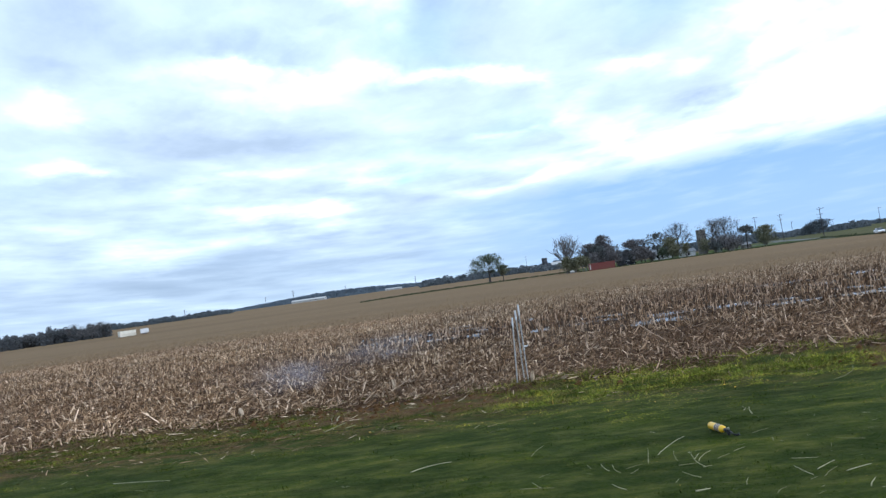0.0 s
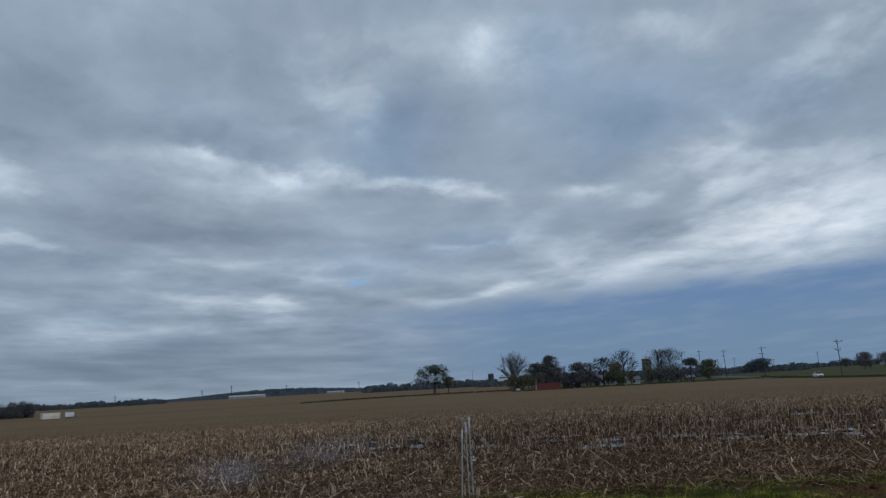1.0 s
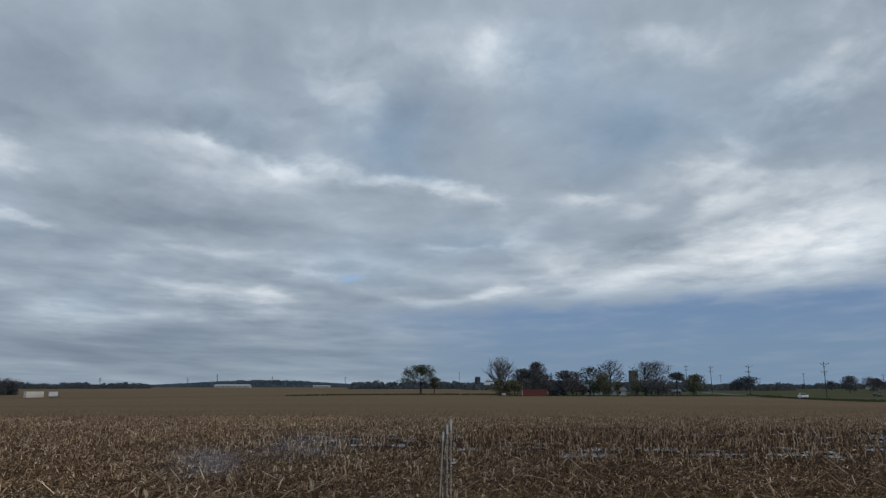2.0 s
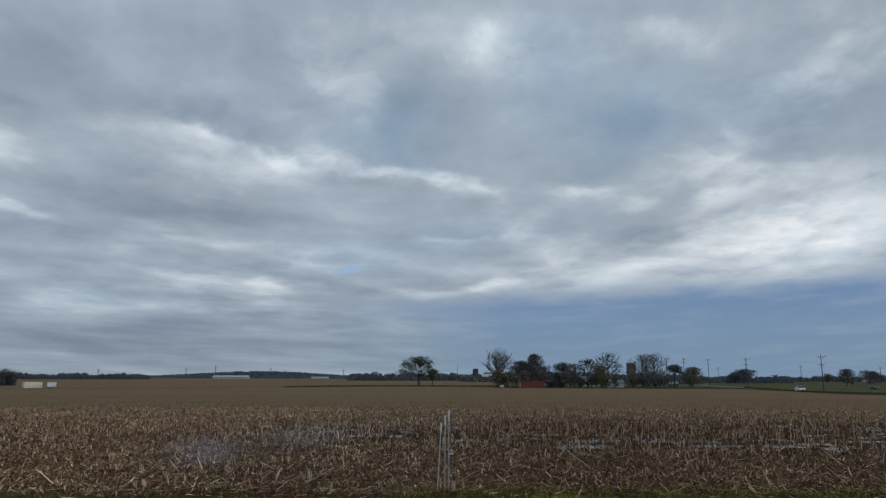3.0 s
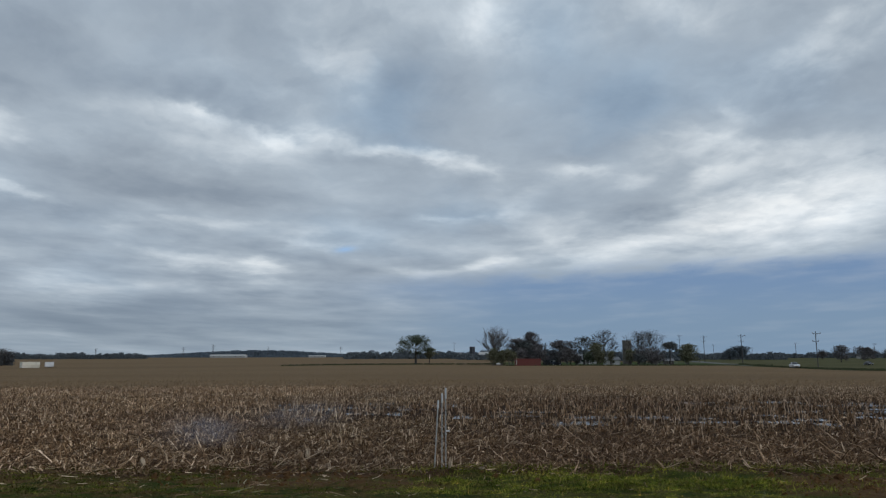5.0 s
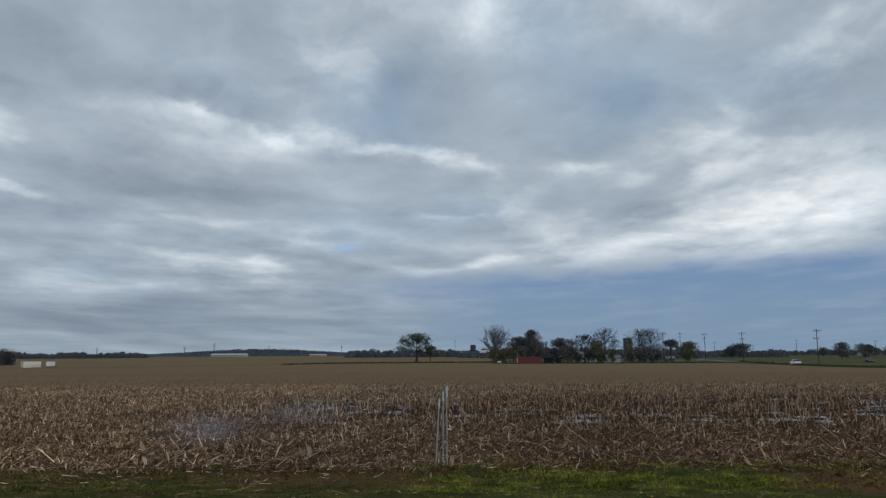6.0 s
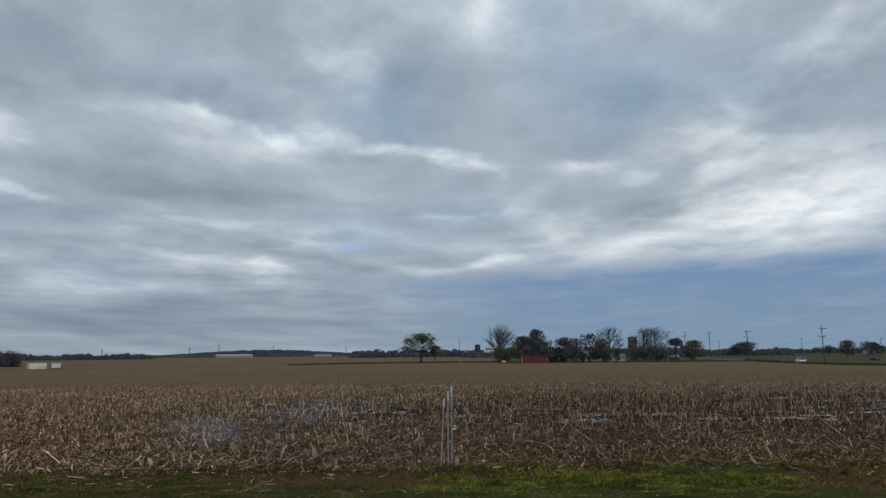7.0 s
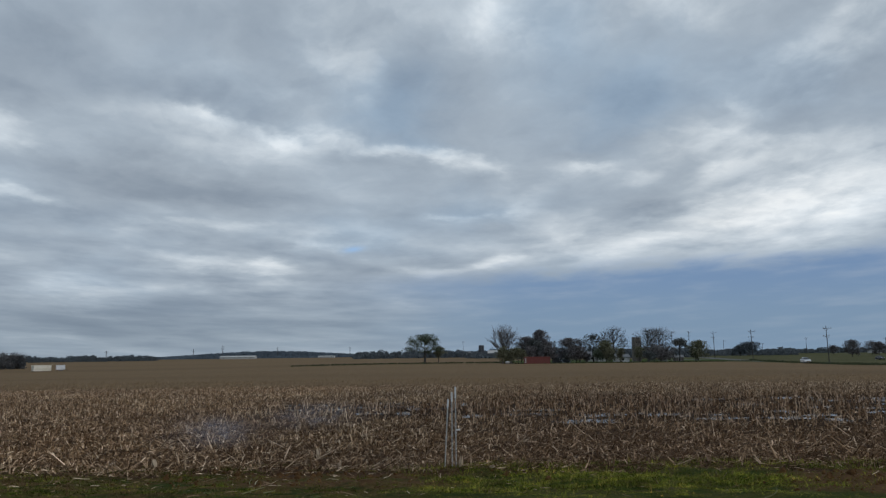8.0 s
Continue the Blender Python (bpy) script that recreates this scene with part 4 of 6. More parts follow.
stake(-0.01, 11.53, 0.985, 3.4, 0, 0.13)
stake(0.097, 11.63, 1.085, 0.2, 0, 0.14, punched=True)
stake(0.154, 11.56, 1.16, -0.1, 0, 0.16, punched=True, clip=True)


def gas_torch():
    """A yellow fuel cylinder with a black torch head, lying on the grass."""
    a, b = Vector((1.66, 7.15, 0.04)), Vector((1.78, 6.70, 0.04))
    d = (b - a).normalized()
    ang = math.degrees(math.atan2(d.y, d.x))
    t = thing("gas_torch", pose(a.x, a.y, gz(a.x, a.y) + 0.046, 0, 90, ang) @ Matrix.Diagonal((0.88, 0.88, 1.06, 1)), "yellow gas cylinder with a black torch head lying on the lawn", "torch")
    body = part("cylinder", Buf().lathe([(0.020, 0.0), (0.031, 0.004), (0.0365, 0.014), (0.0365, 0.185), (0.0345, 0.203), (0.026, 0.219), (0.015, 0.226), (0.013, 0.235)], 28), M_YELLOW, t, smooth=True)
    part("label_band", Buf().lathe([(0.0368, 0.105), (0.0370, 0.106), (0.0370, 0.182), (0.0368, 0.183)], 28), M_LABEL, body, "pale printed band round the cylinder")
    for z in (0.116, 0.140, 0.164):
        part("print_bar", Buf().lathe([(0.0371, z), (0.0373, z + 0.001), (0.0373, z + 0.011), (0.0371, z + 0.012)], 28), M_PRINT, body)
    head = part("torch_head", Buf().lathe([(0.014, 0.232), (0.019, 0.236), (0.019, 0.262), (0.014, 0.268)], 16).box((0.004, 0, 0.285), (0.034, 0.026, 0.05)), M_BLACK, t, "black plastic torch head", bevel=0.002)
    part("knob", Buf().lathe([(0.012, 0.0), (0.013, 0.003), (0.013, 0.018), (0.010, 0.022)], 12, pose(0.02, 0, 0.285, 0, 90, 0)), M_BLACK, head)
    neck = Buf()
    pts = [Vector((0.0, 0, 0.305)), Vector((0.006, -0.004, 0.330)), Vector((0.014, -0.004, 0.352)), Vector((0.020, 0.0, 0.376)), Vector((0.018, 0.010, 0.398))]
    neck.path(pts, [0.0085, 0.0085, 0.0085, 0.0085, 0.008], 10)
    part("burner_tube", neck, M_BLACK, t, smooth=True)
    part("nozzle", Buf().tube(pts[-1], pts[-1] + Vector((-0.010, 0.012, 0.016)), 0.0095, 0.0105, 14), M_BLACK, t)
    part("valve", Buf().lathe([(0.009, 0.0), (0.011, 0.002), (0.011, 0.012), (0.008, 0.014)], 12, pose(-0.017, 0, 0.285, 0, -90, 0)), M_BRASS, head, "bright metal valve on the torch head")


gas_torch()

# ---------------------------------------------------------------- pale stalks on the lawn


def lawn_stalk(ax, ay, bx, by, bz, bow, thick, label, fork=0):
    """A dry stalk lying on the grass from one point to another, its far end at height bz, bowed sideways."""
    rnd = random.Random(int(ax * 100) + int(by * 37))
    base, end = Vector((0, 0, 0)), Vector((bx - ax, by - ay, bz - 0.03))
    side = Vector((-end.y, end.x, 0)).normalized() if abs(end.x) + abs(end.y) > 1e-4 else Vector((1, 0, 0))
    length = end.length
    b = Buf()
    steps = 7
    line = []
    for i in range(steps + 1):
        q = i / steps
        line.append(end * q + side * (bow * length * (q - q * q) * 2.2) + Vector((rnd.uniform(-1, 1), rnd.uniform(-1, 1), 0)) * 0.003 * (0 < i < steps))
    b.path(line, [0.8 * thick * (1 - 0.45 * i / steps) for i in range(steps + 1)])
    for i in range(fork):
        p = line[4 - i]
        q = p + Vector((rnd.choice((-1, 1)) * 0.05, 0.05, 0.03))
        b.tube(p, q, thick * 0.8, thick * 0.4, 5)
    ob = new("corn_stalk", mesh_of("corn_stalk", b, M_PALE, smooth=True))
    ob.matrix_basis = pose(ax, ay, gz(ax, ay) + 0.03)
    tagged(ob, label, "stalk", "stalks strewn on the lawn")


lawn_stalk(-0.99, 6.81, -0.64, 6.93, 0.05, 0.25, 0.0055, "long pale bowed corn stalk lying on the lawn")
lawn_stalk(1.06, 6.40, 1.34, 6.71, 0.08, 0.1, 0.004, "straight pale stalk lying on the lawn")
lawn_stalk(0.94, 6.14, 0.99, 6.43, 0.08, 0.0, 0.0035, "short stalk standing up in the lawn")
lawn_stalk(1.31, 5.91, 1.27, 6.16, 0.07, 0.15, 0.0045, "forked pale stalk with broken ends on the lawn", 1)
lawn_stalk(1.30, 6.07, 1.43, 6.22, 0.06, 0.2, 0.004, "bent pale stalk crossing another on the lawn")
lawn_stalk(1.14, 6.01, 1.28, 6.02, 0.03, 0.05, 0.004, "short pale stalk on the lawn")
lawn_stalk(1.29, 5.90, 1.36, 5.92, 0.03, 0, 0.005, "stub of pale stalk on the lawn")
lawn_stalk(2.10, 7.39, 2.13, 7.57, 0.06, 0.1, 0.0045, "small forked bit of pale stalk on the lawn", 1)
lawn_stalk(1.90, 6.73, 2.05, 6.79, 0.04, 0.05, 0.0035, "thin straw lying on the lawn")
lawn_stalk(1.10, 5.31, 1.20, 5.33, 0.03, 0, 0.008, "stub of thick pale stalk on the lawn")
lawn_stalk(3.35, 8.72, 3.74, 9.16, 0.08, -0.25, 0.0055, "bowed pale stalk at the lawn's edge")
lawn_stalk(1.97, 5.54, 2.12, 5.63, 0.05, 0.05, 0.0045, "pale stalk on the lawn")
lawn_stalk(2.11, 5.42, 2.30, 5.48, 0.04, 0.05, 0.004, "pale stalk on the lawn")
lawn_stalk(1.92, 5.90, 2.09, 5.85, 0.03, 0, 0.003, "thin straw lying on the lawn")
lawn_stalk(-0.05, 5.84, 0.20, 5.77, 0.03, 0.05, 0.0035, "thin straw with a split end on the lawn", 1)
lawn_stalk(0.63, 6.05, 0.59, 6.19, 0.05, 0.15, 0.004, "short pale stalk on the lawn")
lawn_stalk(0.70, 5.98, 0.67, 6.14, 0.06, 0.2, 0.0035, "short curved stalk on the lawn")
lawn_stalk(0.76, 6.06, 0.89, 6.10, 0.04, 0.1, 0.0035, "short pale stalk on the lawn")
lawn_stalk(1.61, 6.24, 1.71, 6.29, 0.04, 0.1, 0.004, "short pale stalk on the lawn")
lawn_stalk(1.21, 5.62, 1.11, 5.74, 0.05, 0.1, 0.0035, "short pale stalk on the lawn")
lawn_stalk(0.68, 5.54, 0.60, 5.64, 0.05, 0.1, 0.004, "short pale stalk on the lawn")
lawn_stalk(2.10, 5.04, 2.17, 5.13, 0.05, 0.1, 0.0045, "short pale stalk on the lawn")
lawn_stalk(1.56, 5.11, 1.64, 5.18, 0.04, 0.2, 0.0035, "short bent straw on the lawn")
lawn_stalk(2.56, 6.17, 2.38, 6.24, 0.04, 0.02, 0.003, "thin straw lying on the lawn")
lawn_stalk(-2.34, 9.23, -2.14, 9.51, 0.06, 0.02, 0.008, "thick broken corn stalk on the bare soil")
lawn_stalk(-2.14, 9.48, -2.03, 9.57, 0.04, 0.02, 0.008, "thick stub of corn stalk on the bare soil")
lawn_stalk(-2.47, 10.17, -2.51, 10.43, 0.06, 0.1, 0.008, "upturned stub of corn stalk on the bare soil")
lawn_stalk(-2.40, 10.17, -2.42, 10.41, 0.05, 0.1, 0.008, "upturned stub of corn stalk on the bare soil")
lawn_stalk(-0.50, 8.43, -0.45, 8.55, 0.04, 0.1, 0.004, "short pale stalk on the lawn")
lawn_stalk(0.06, 6.83, 0.19, 7.06, 0.06, 0.1, 0.003, "thin straw lying on the lawn")
lawn_stalk(1.16, 6.16, 1.17, 6.32, 0.06, 0.1, 0.003, "short curved straw on the lawn")
lawn_stalk(-4.24, 7.82, -3.55, 7.64, 0.03, 0.03, 0.004, "long thin straw lying on the lawn")
lawn_stalk(1.45, 6.10, 1.55, 6.15, 0.04, 0.1, 0.003, "thin straw on the lawn")
lawn_stalk(1.95, 5.37, 2.08, 5.49, 0.05, 0.1, 0.003, "thin straw on the lawn")
lawn_stalk(1.44, 5.35, 1.48, 5.44, 0.05, 0.05, 0.003, "short straw standing in the lawn")
lawn_stalk(1.90, 5.43, 1.83, 5.58, 0.06, 0.05, 0.003, "thin straw on the lawn")


def small_litter():
    """Bits of straw between the grass and on the bare margin; clods on the bare soil."""
    n = 2600
    y = 4.6 + 7.2 * rng.random(n)
    x = rng.uniform(-1, 1, n) * (y * 0.6 + 1)
    keep = rng.random(n) < np.where(y > 8.4, np.where(x < -0.8, 0.9, 0.32), np.where((x > 0.3) & (y < 7.2), 0.2, 0.05))
    x, y = x[keep], y[keep]
    n = len(x)
    a = rng.normal(0.2, 0.8, n)
    along = unit(np.stack([np.cos(a), np.sin(a), rng.normal(0.03, 0.12, n)], 1))
    side = unit(np.stack([-np.sin(a), np.cos(a), rng.normal(0, 0.5, n)], 1))
    ln = np.where(y > 8.4, 0.03 + 0.22 * rng.random(n) ** 2.5, rng.uniform(0.02, 0.10, n))
    base = np.stack([x, y, ground_z(x, y) + rng.uniform(0.015, 0.045, n)], 1)
    wide, sag = rng.uniform(0.002, 0.005, n), rng.normal(0, 0.01, n)
    for ok, fat, name, material, label in ((y <= 8.4, 1.0, "straw_bits", M_PALE, "small pale bits of straw in the grass"), (y > 8.4, 2.0, "margin_straw", M_HUSK, "broken tan corn straw strewn over the margin")):
        stuff(name, [ribbon(base[ok], along[ok], side[ok], sag[ok], ln[ok], wide[ok] * fat, 2, 0.3)], material, label, "straw")
    n = 520
    w1 = rng.random(n) < 0.5
    x = np.where(w1, rng.normal(-1.9, 1.2, n), rng.normal(5.5, 0.8, n))
    y = np.where(w1, rng.normal(10.9, 0.45, n), rng.normal(10.1, 0.5, n))
    b = Buf()
    for px, py in zip(x, y):
        r = random.uniform(0.008, 0.03) if random.random() < 0.93 else random.uniform(0.03, 0.06)
        k = len(b.v)
        z = gz(px, py)
        top = Vector((px + random.uniform(-0.3, 0.3) * r, py, z + r * random.uniform(0.8, 1.3)))
        for i in range(6):
            t = 2 * math.pi * i / 6 + random.uniform(-0.3, 0.3)
            q = r * random.uniform(0.8, 1.3)
            b.v.append(Vector((px + q * math.cos(t), py + q * math.sin(t), z - 0.01)))
        for i in range(6):
            t = 2 * math.pi * i / 6 + random.uniform(-0.3, 0.3)
            q = r * random.uniform(0.6, 0.95)
            b.v.append(Vector((px + q * math.cos(t), py + q * math.sin(t), z + r * random.uniform(0.25, 0.6))))
        b.v.append(top)
        for i in range(6):
            j = (i + 1) % 6
            b.f.append((k + i, k + j, k + 6 + j, k + 6 + i))
            b.f.append((k + 6 + i, k + 6 + j, k + 12))
    tagged(new("soil_clods", mesh_of("soil_clods", b, M_CLOD)), "crumbled dark soil clods on the bare margin", "soil", kind="stuff")


small_litter()


def husk(x, y, height, lean, label):
    """A dry corn husk: curled leaves round a stub, standing half upright."""
    rnd = random.Random(int(x * 31 + y * 77))
    t = thing("corn_husk", pose(x, y, gz(x, y) - 0.01, lean, lean * 0.5, rnd.uniform(0, 360)), label, "husk")
    part("stub", Buf().path([Vector((0, 0, 0)), Vector((0.003, 0, height * 0.4)), Vector((0.0, 0.004, height * 0.7))], [0.012, 0.014, 0.008], 8), M_PALE_HUSK, t)
    for k in range(5):
        a = 2 * math.pi * k / 5 + rnd.uniform(-0.3, 0.3)
        b = Buf()
        for i in range(6):
            q = i / 5
            r = 0.010 + 0.022 * math.sin(q * 2.6) * rnd.uniform(0.8, 1.2)
            w_ = 0.016 * math.sin(math.pi * min(1, q * 0.85 + 0.12)) + 0.002
            c = Vector((math.cos(a) * r, math.sin(a) * r, height * q))
            sd = Vector((-math.sin(a), math.cos(a), 0)) * w_
            b.v += [c - sd, c + sd]
        for i in range(5):
            b.f.append((2 * i, 2 * i + 1, 2 * i + 3, 2 * i + 2))
        part("leaf", b, M_PALE_HUSK, t, smooth=True)


husk(0.20, 11.46, 0.17, 8, "pale upright corn husk beside the stakes")
husk(0.61, 11.4, 0.10, 70, "pale corn husk lying at the field's edge")
husk(-1.99, 12.65, 0.17, 14, "pale broken corn husk at the field's edge")
husk(-4.31, 11.97, 0.14, 25, "pale broken corn husk at the field's edge")


def weed_stalk(x, y, height, label):
    t = thing("weed", pose(x, y, gz(x, y) - 0.02), label, "weed")
    part("stem", Buf().path([Vector((0, 0, 0)), Vector((0.01, 0, height * 0.5)), Vector((-0.01, 0.01, height))], [0.010, 0.008, 0.004], 6), M_STALK, t)
    for k in range(6):
        z = height * (0.4 + 0.1 * k)
        a = 2.4 * k
        d = Vector((math.cos(a), math.sin(a), 0.8)) * 0.07
        part("side_shoot", Buf().path([Vector((0, 0, z)), Vector((0, 0, z)) + d * 0.6, Vector((0, 0, z)) + d + Vector((0, 0, 0.02))], [0.004, 0.004, 0.007], 5), M_STALK, t)


weed_stalk(-6.85, 22.30, 0.62, "tall dry weed stalk standing in the stubble")
weed_stalk(2.49, 17.06, 0.50, "tall dry stalk still standing in the stubble")


def dandelion(x, y):
    t = thing("dandelion", pose(x, y, gz(x, y)), "small yellow dandelion flower in the grass", "flower", "dandelions in the grass")
    part("stem", Buf().path([Vector((0, 0, 0)), Vector((0.001, 0, 0.015)), Vector((0.0, 0.0, 0.034))], [0.003, 0.0025, 0.0025], 5), M_GRASS, t)
    part("flower", Buf().lathe([(0.003, 0.030), (0.009, 0.033), (0.012, 0.037), (0.008, 0.041), (0.003, 0.042)], 10), M_YELLOW, t)


for x, y in ((2.38, 8.93), (2.31, 9.11), (-1.73, 8.89)):
    dandelion(x, y)


def weed_tuft(x, y, size, seed):
    """A low rosette of broad leaves."""
    rnd = random.Random(seed)
    t = thing("weed_tuft", pose(x, y, gz(x, y)), "low broad-leaved green weed on the bare margin", "weed", "weeds on the margin")
    for k in range(11):
        a, ln = rnd.uniform(0, 6.28), size * rnd.uniform(0.6, 1.1)
        b = Buf()
        for i in range(4):
            q = i / 3
            c = Vector((math.cos(a), math.sin(a), 0)) * ln * q + Vector((0, 0, 0.01 + size * 0.55 * math.sin(q * 2.4)))
            sd = Vector((-math.sin(a), math.cos(a), 0)) * size * 0.17 * math.sin(math.pi * (0.15 + 0.8 * q))
            b.v += [c - sd, c + sd]
        for i in range(3):
            b.f.append((2 * i, 2 * i + 1, 2 * i + 3, 2 * i + 2))
        part("leaf", b, M_WEED, t, smooth=True)


for i, (x, y) in enumerate(((-1.71, 8.94), (-1.46, 9.05), (-2.77, 9.40), (-1.14, 9.80))):
    weed_tuft(x, y, 0.05 + 0.04 * ((i * 37) % 10) / 10, 90 + i)

# ---------------------------------------------------------------- trees


def grow(b, tips, p, d, length, radius, level, rnd, spread, lift, kids, shrink=0.72):
    """A limb of two kinked pieces, then its children."""
    mid = p + d * length * 0.5
    d2 = (d + Vector((rnd.uniform(-1, 1), rnd.uniform(-1, 1), rnd.uniform(-0.4, 0.8))) * (0.16 if spread > 0.5 else 0.07)).normalized()
    end = mid + d2 * length * 0.5
    n = 6 if level > 3 else (4 if level > 1 else 3)
    b.tube(p, mid, radius, radius * 0.85, n, cap=False)
    b.tube(mid, end, radius * 0.85, radius * 0.66, n, cap=False)
    if level == 0:
        tips.append((end, d2))
        return
    if level <= 2:
        tips.append((mid, d2))
    for i in range(kids):
        t = rnd.uniform(0, 2 * math.pi)
        s = d2.orthogonal().normalized()
        side = Matrix.Rotation(t, 3, d2) @ s
        nd = (d2 + side * rnd.uniform(0.5, 1.1) * spread + Vector((0, 0, lift))).normalized()
        grow(b, tips, end if i < kids - 1 else mid, nd, length * shrink * rnd.uniform(0.8, 1.15), radius * 0.62, level - 1, rnd, spread, lift, kids, shrink)


def tree(x, y, top, spread, lift, levels, kids, seed, label, leaf=None, leaves=0, leaf_size=0.3, low=0.28, scatter=0.8, category="tree", name="tree", trunk_r=0.028, width=1.0, fill=0.35):
    """A tapered trunk and leader with limbs along it, their branches and twigs; leaf clumps at the tips where it has any. top: the tip's height in the plan."""
    rnd = random.Random(seed)
    z = gz(x, y)
    h = top - z
    t = thing(name, pose(x, y, z - 0.1, 0, 0, rnd.uniform(0, 360)), label, category)
    b, tips = Buf(), []
    trunk = Buf()
    r = trunk_r * h
    p1 = Vector((rnd.uniform(-0.02, 0.02) * h, rnd.uniform(-0.02, 0.02) * h, low * h))
    trunk.tube((0, 0, 0), p1 * 0.15, r * 1.5, r * 1.05, 8, cap=False)
    trunk.tube(p1 * 0.15, p1, r * 1.05, r * 0.8, 8, cap=False)
    p2 = p1 + Vector((rnd.uniform(-0.05, 0.05) * h, rnd.uniform(-0.05, 0.05) * h, (0.82 - low) * h * (1 - 0.4 * lift)))
    trunk.tube(p1, p2, r * 0.8, r * 0.2, 7)
    count = 11 if leaf else (24 if lift > 0.15 else 17)
    cuts = []
    for i in range(count):
        cuts.append((len(b.v), len(b.f)))
        f = (i + rnd.uniform(0, 0.8)) / count
        a = 2.4 * i + rnd.uniform(-0.4, 0.4)
        rise = math.radians((60 + 24 * f if lift > 0.15 else 12 + 65 * f + 90 * lift) + rnd.uniform(-10, 10))
        reach = width * h * 0.5 * (math.sin(math.pi * min(1, 0.22 + 0.62 * f)) + 0.1) * rnd.uniform(0.8, 1.1) * spread / 0.7
        d = Vector((math.cos(a) * math.cos(rise), math.sin(a) * math.cos(rise), math.sin(rise)))
        grow(b, tips, p1.lerp(p2, f * (0.3 if lift > 0.15 else 1.0)), d, reach * 0.48, r * (0.24 if lift > 0.15 else 0.42) * (1 - 0.5 * f), levels - 2, rnd, *((0.45, 0.3) if lift > 0.15 else (0.75, 0.10)), kids)
    hi = max(v.z for v in b.v)
    half = sorted(math.hypot(v.x, v.y) for v in b.v)[int(len(b.v) * 0.96)]
    kx, kz = width * h * 0.5 / max(half, 0.1), (h - p1.z) / (hi - p1.z) * 0.99
    fix = lambda v: Vector((v.x * kx, v.y * kx, p1.z + (v.z - p1.z) * kz if v.z > p1.z else max(v.z, 0.2)))
    b.v = [fix(v) for v in b.v]
    tips = [(fix(p), d) for p, d in tips]
    trunk.v = [Vector((v.x * 0.6, v.y * 0.6, min(fix(v).z, 0.80 * h))) if v.z > p1.z * 1.01 else v for v in trunk.v]
    part("trunk", trunk, M_BARK, t, smooth=True)
    cuts.append((len(b.v), len(b.f)))
    for (v0, f0), (v1, f1) in zip(cuts, cuts[1:]):
        limb = Buf()
        limb.v, limb.f = b.v[v0:v1], [tuple(k - v0 for k in face) for face in b.f[f0:f1]]
        part("limb", limb, M_TWIG if lift > 0.15 else M_BARK, t)
    # fine twigs or leaf clumps
    c = Buf()
    def inside():
        """A point in the rounded crown, nearer its rim than its heart."""
        f = rnd.random() ** 0.75
        rim = (0.30 + 0.85 * f if lift > 0.15 else 0.55 + 0.75 * f) * math.sqrt(max(0.02, 1 - max(0.0, (f - 0.55) / 0.45) ** 2))
        a, q = rnd.uniform(0, 6.28), width * h * 0.5 * min(1.0, rim) * math.sqrt(rnd.uniform(0.05, 1.0)) * (1 + 0.12 * math.sin(9 * f + seed))
        return Vector((q * math.cos(a), q * math.sin(a), p1.z + (h - p1.z) * (0.06 + 0.94 * f)))

    if leaf is None:
        forks = [p for p, d in tips]
        for _ in range(420):
            q = inside()
            p = min((forks[rnd.randrange(len(forks))] for _ in range(14)), key=lambda k: (k - q).length + max(0.0, k.z - q.z) * 2)
            d = q - p
            if d.length > 0.30 * h:
                p = q - d.normalized() * 0.30 * h
            bow = p.lerp(q, 0.5) + Vector((rnd.uniform(-1, 1), rnd.uniform(-1, 1), -0.5)) * 0.06 * d.length
            s = (q - p).orthogonal().normalized() * 0.020
            c.quad(p - s, p + s, bow + s * 0.8, bow - s * 0.8)
            c.quad(bow - s * 0.8, bow + s * 0.8, q)
            for _ in range(4):
                e = (d.normalized() + Vector((rnd.uniform(-1, 1), rnd.uniform(-1, 1), rnd.uniform(-0.3, 0.9))) * 0.8).normalized() * h * rnd.uniform(0.025, 0.06)
                k = bow.lerp(q, rnd.random())
                c.quad(k - s * 0.6, k + s * 0.6, k + e)
        part("twig_spray", c, M_TWIG, t)
    else:
        for k in range(int(leaves * 1.8)):
            p, d = tips[rnd.randrange(len(tips))]
            if fill and rnd.random() < fill:
                p = inside()
            q = p + Vector((rnd.gauss(0, 1), rnd.gauss(0, 1), rnd.gauss(0, 0.7))) * scatter
            if q.z < 0.15:
                continue
            u = Vector((rnd.gauss(0, 1), rnd.gauss(0, 1), rnd.gauss(0, 1))).normalized()
            s = u.orthogonal().normalized()
            v2 = u.cross(s)
            sz = leaf_size * rnd.uniform(0.6, 1.5)
            c.quad(q - s * sz * 0.5, q + v2 * sz * 0.32 + s * sz * 0.05, q + s * sz * 0.6, q - v2 * sz * 0.36)
        part("crown", c, leaf, t)
    return t


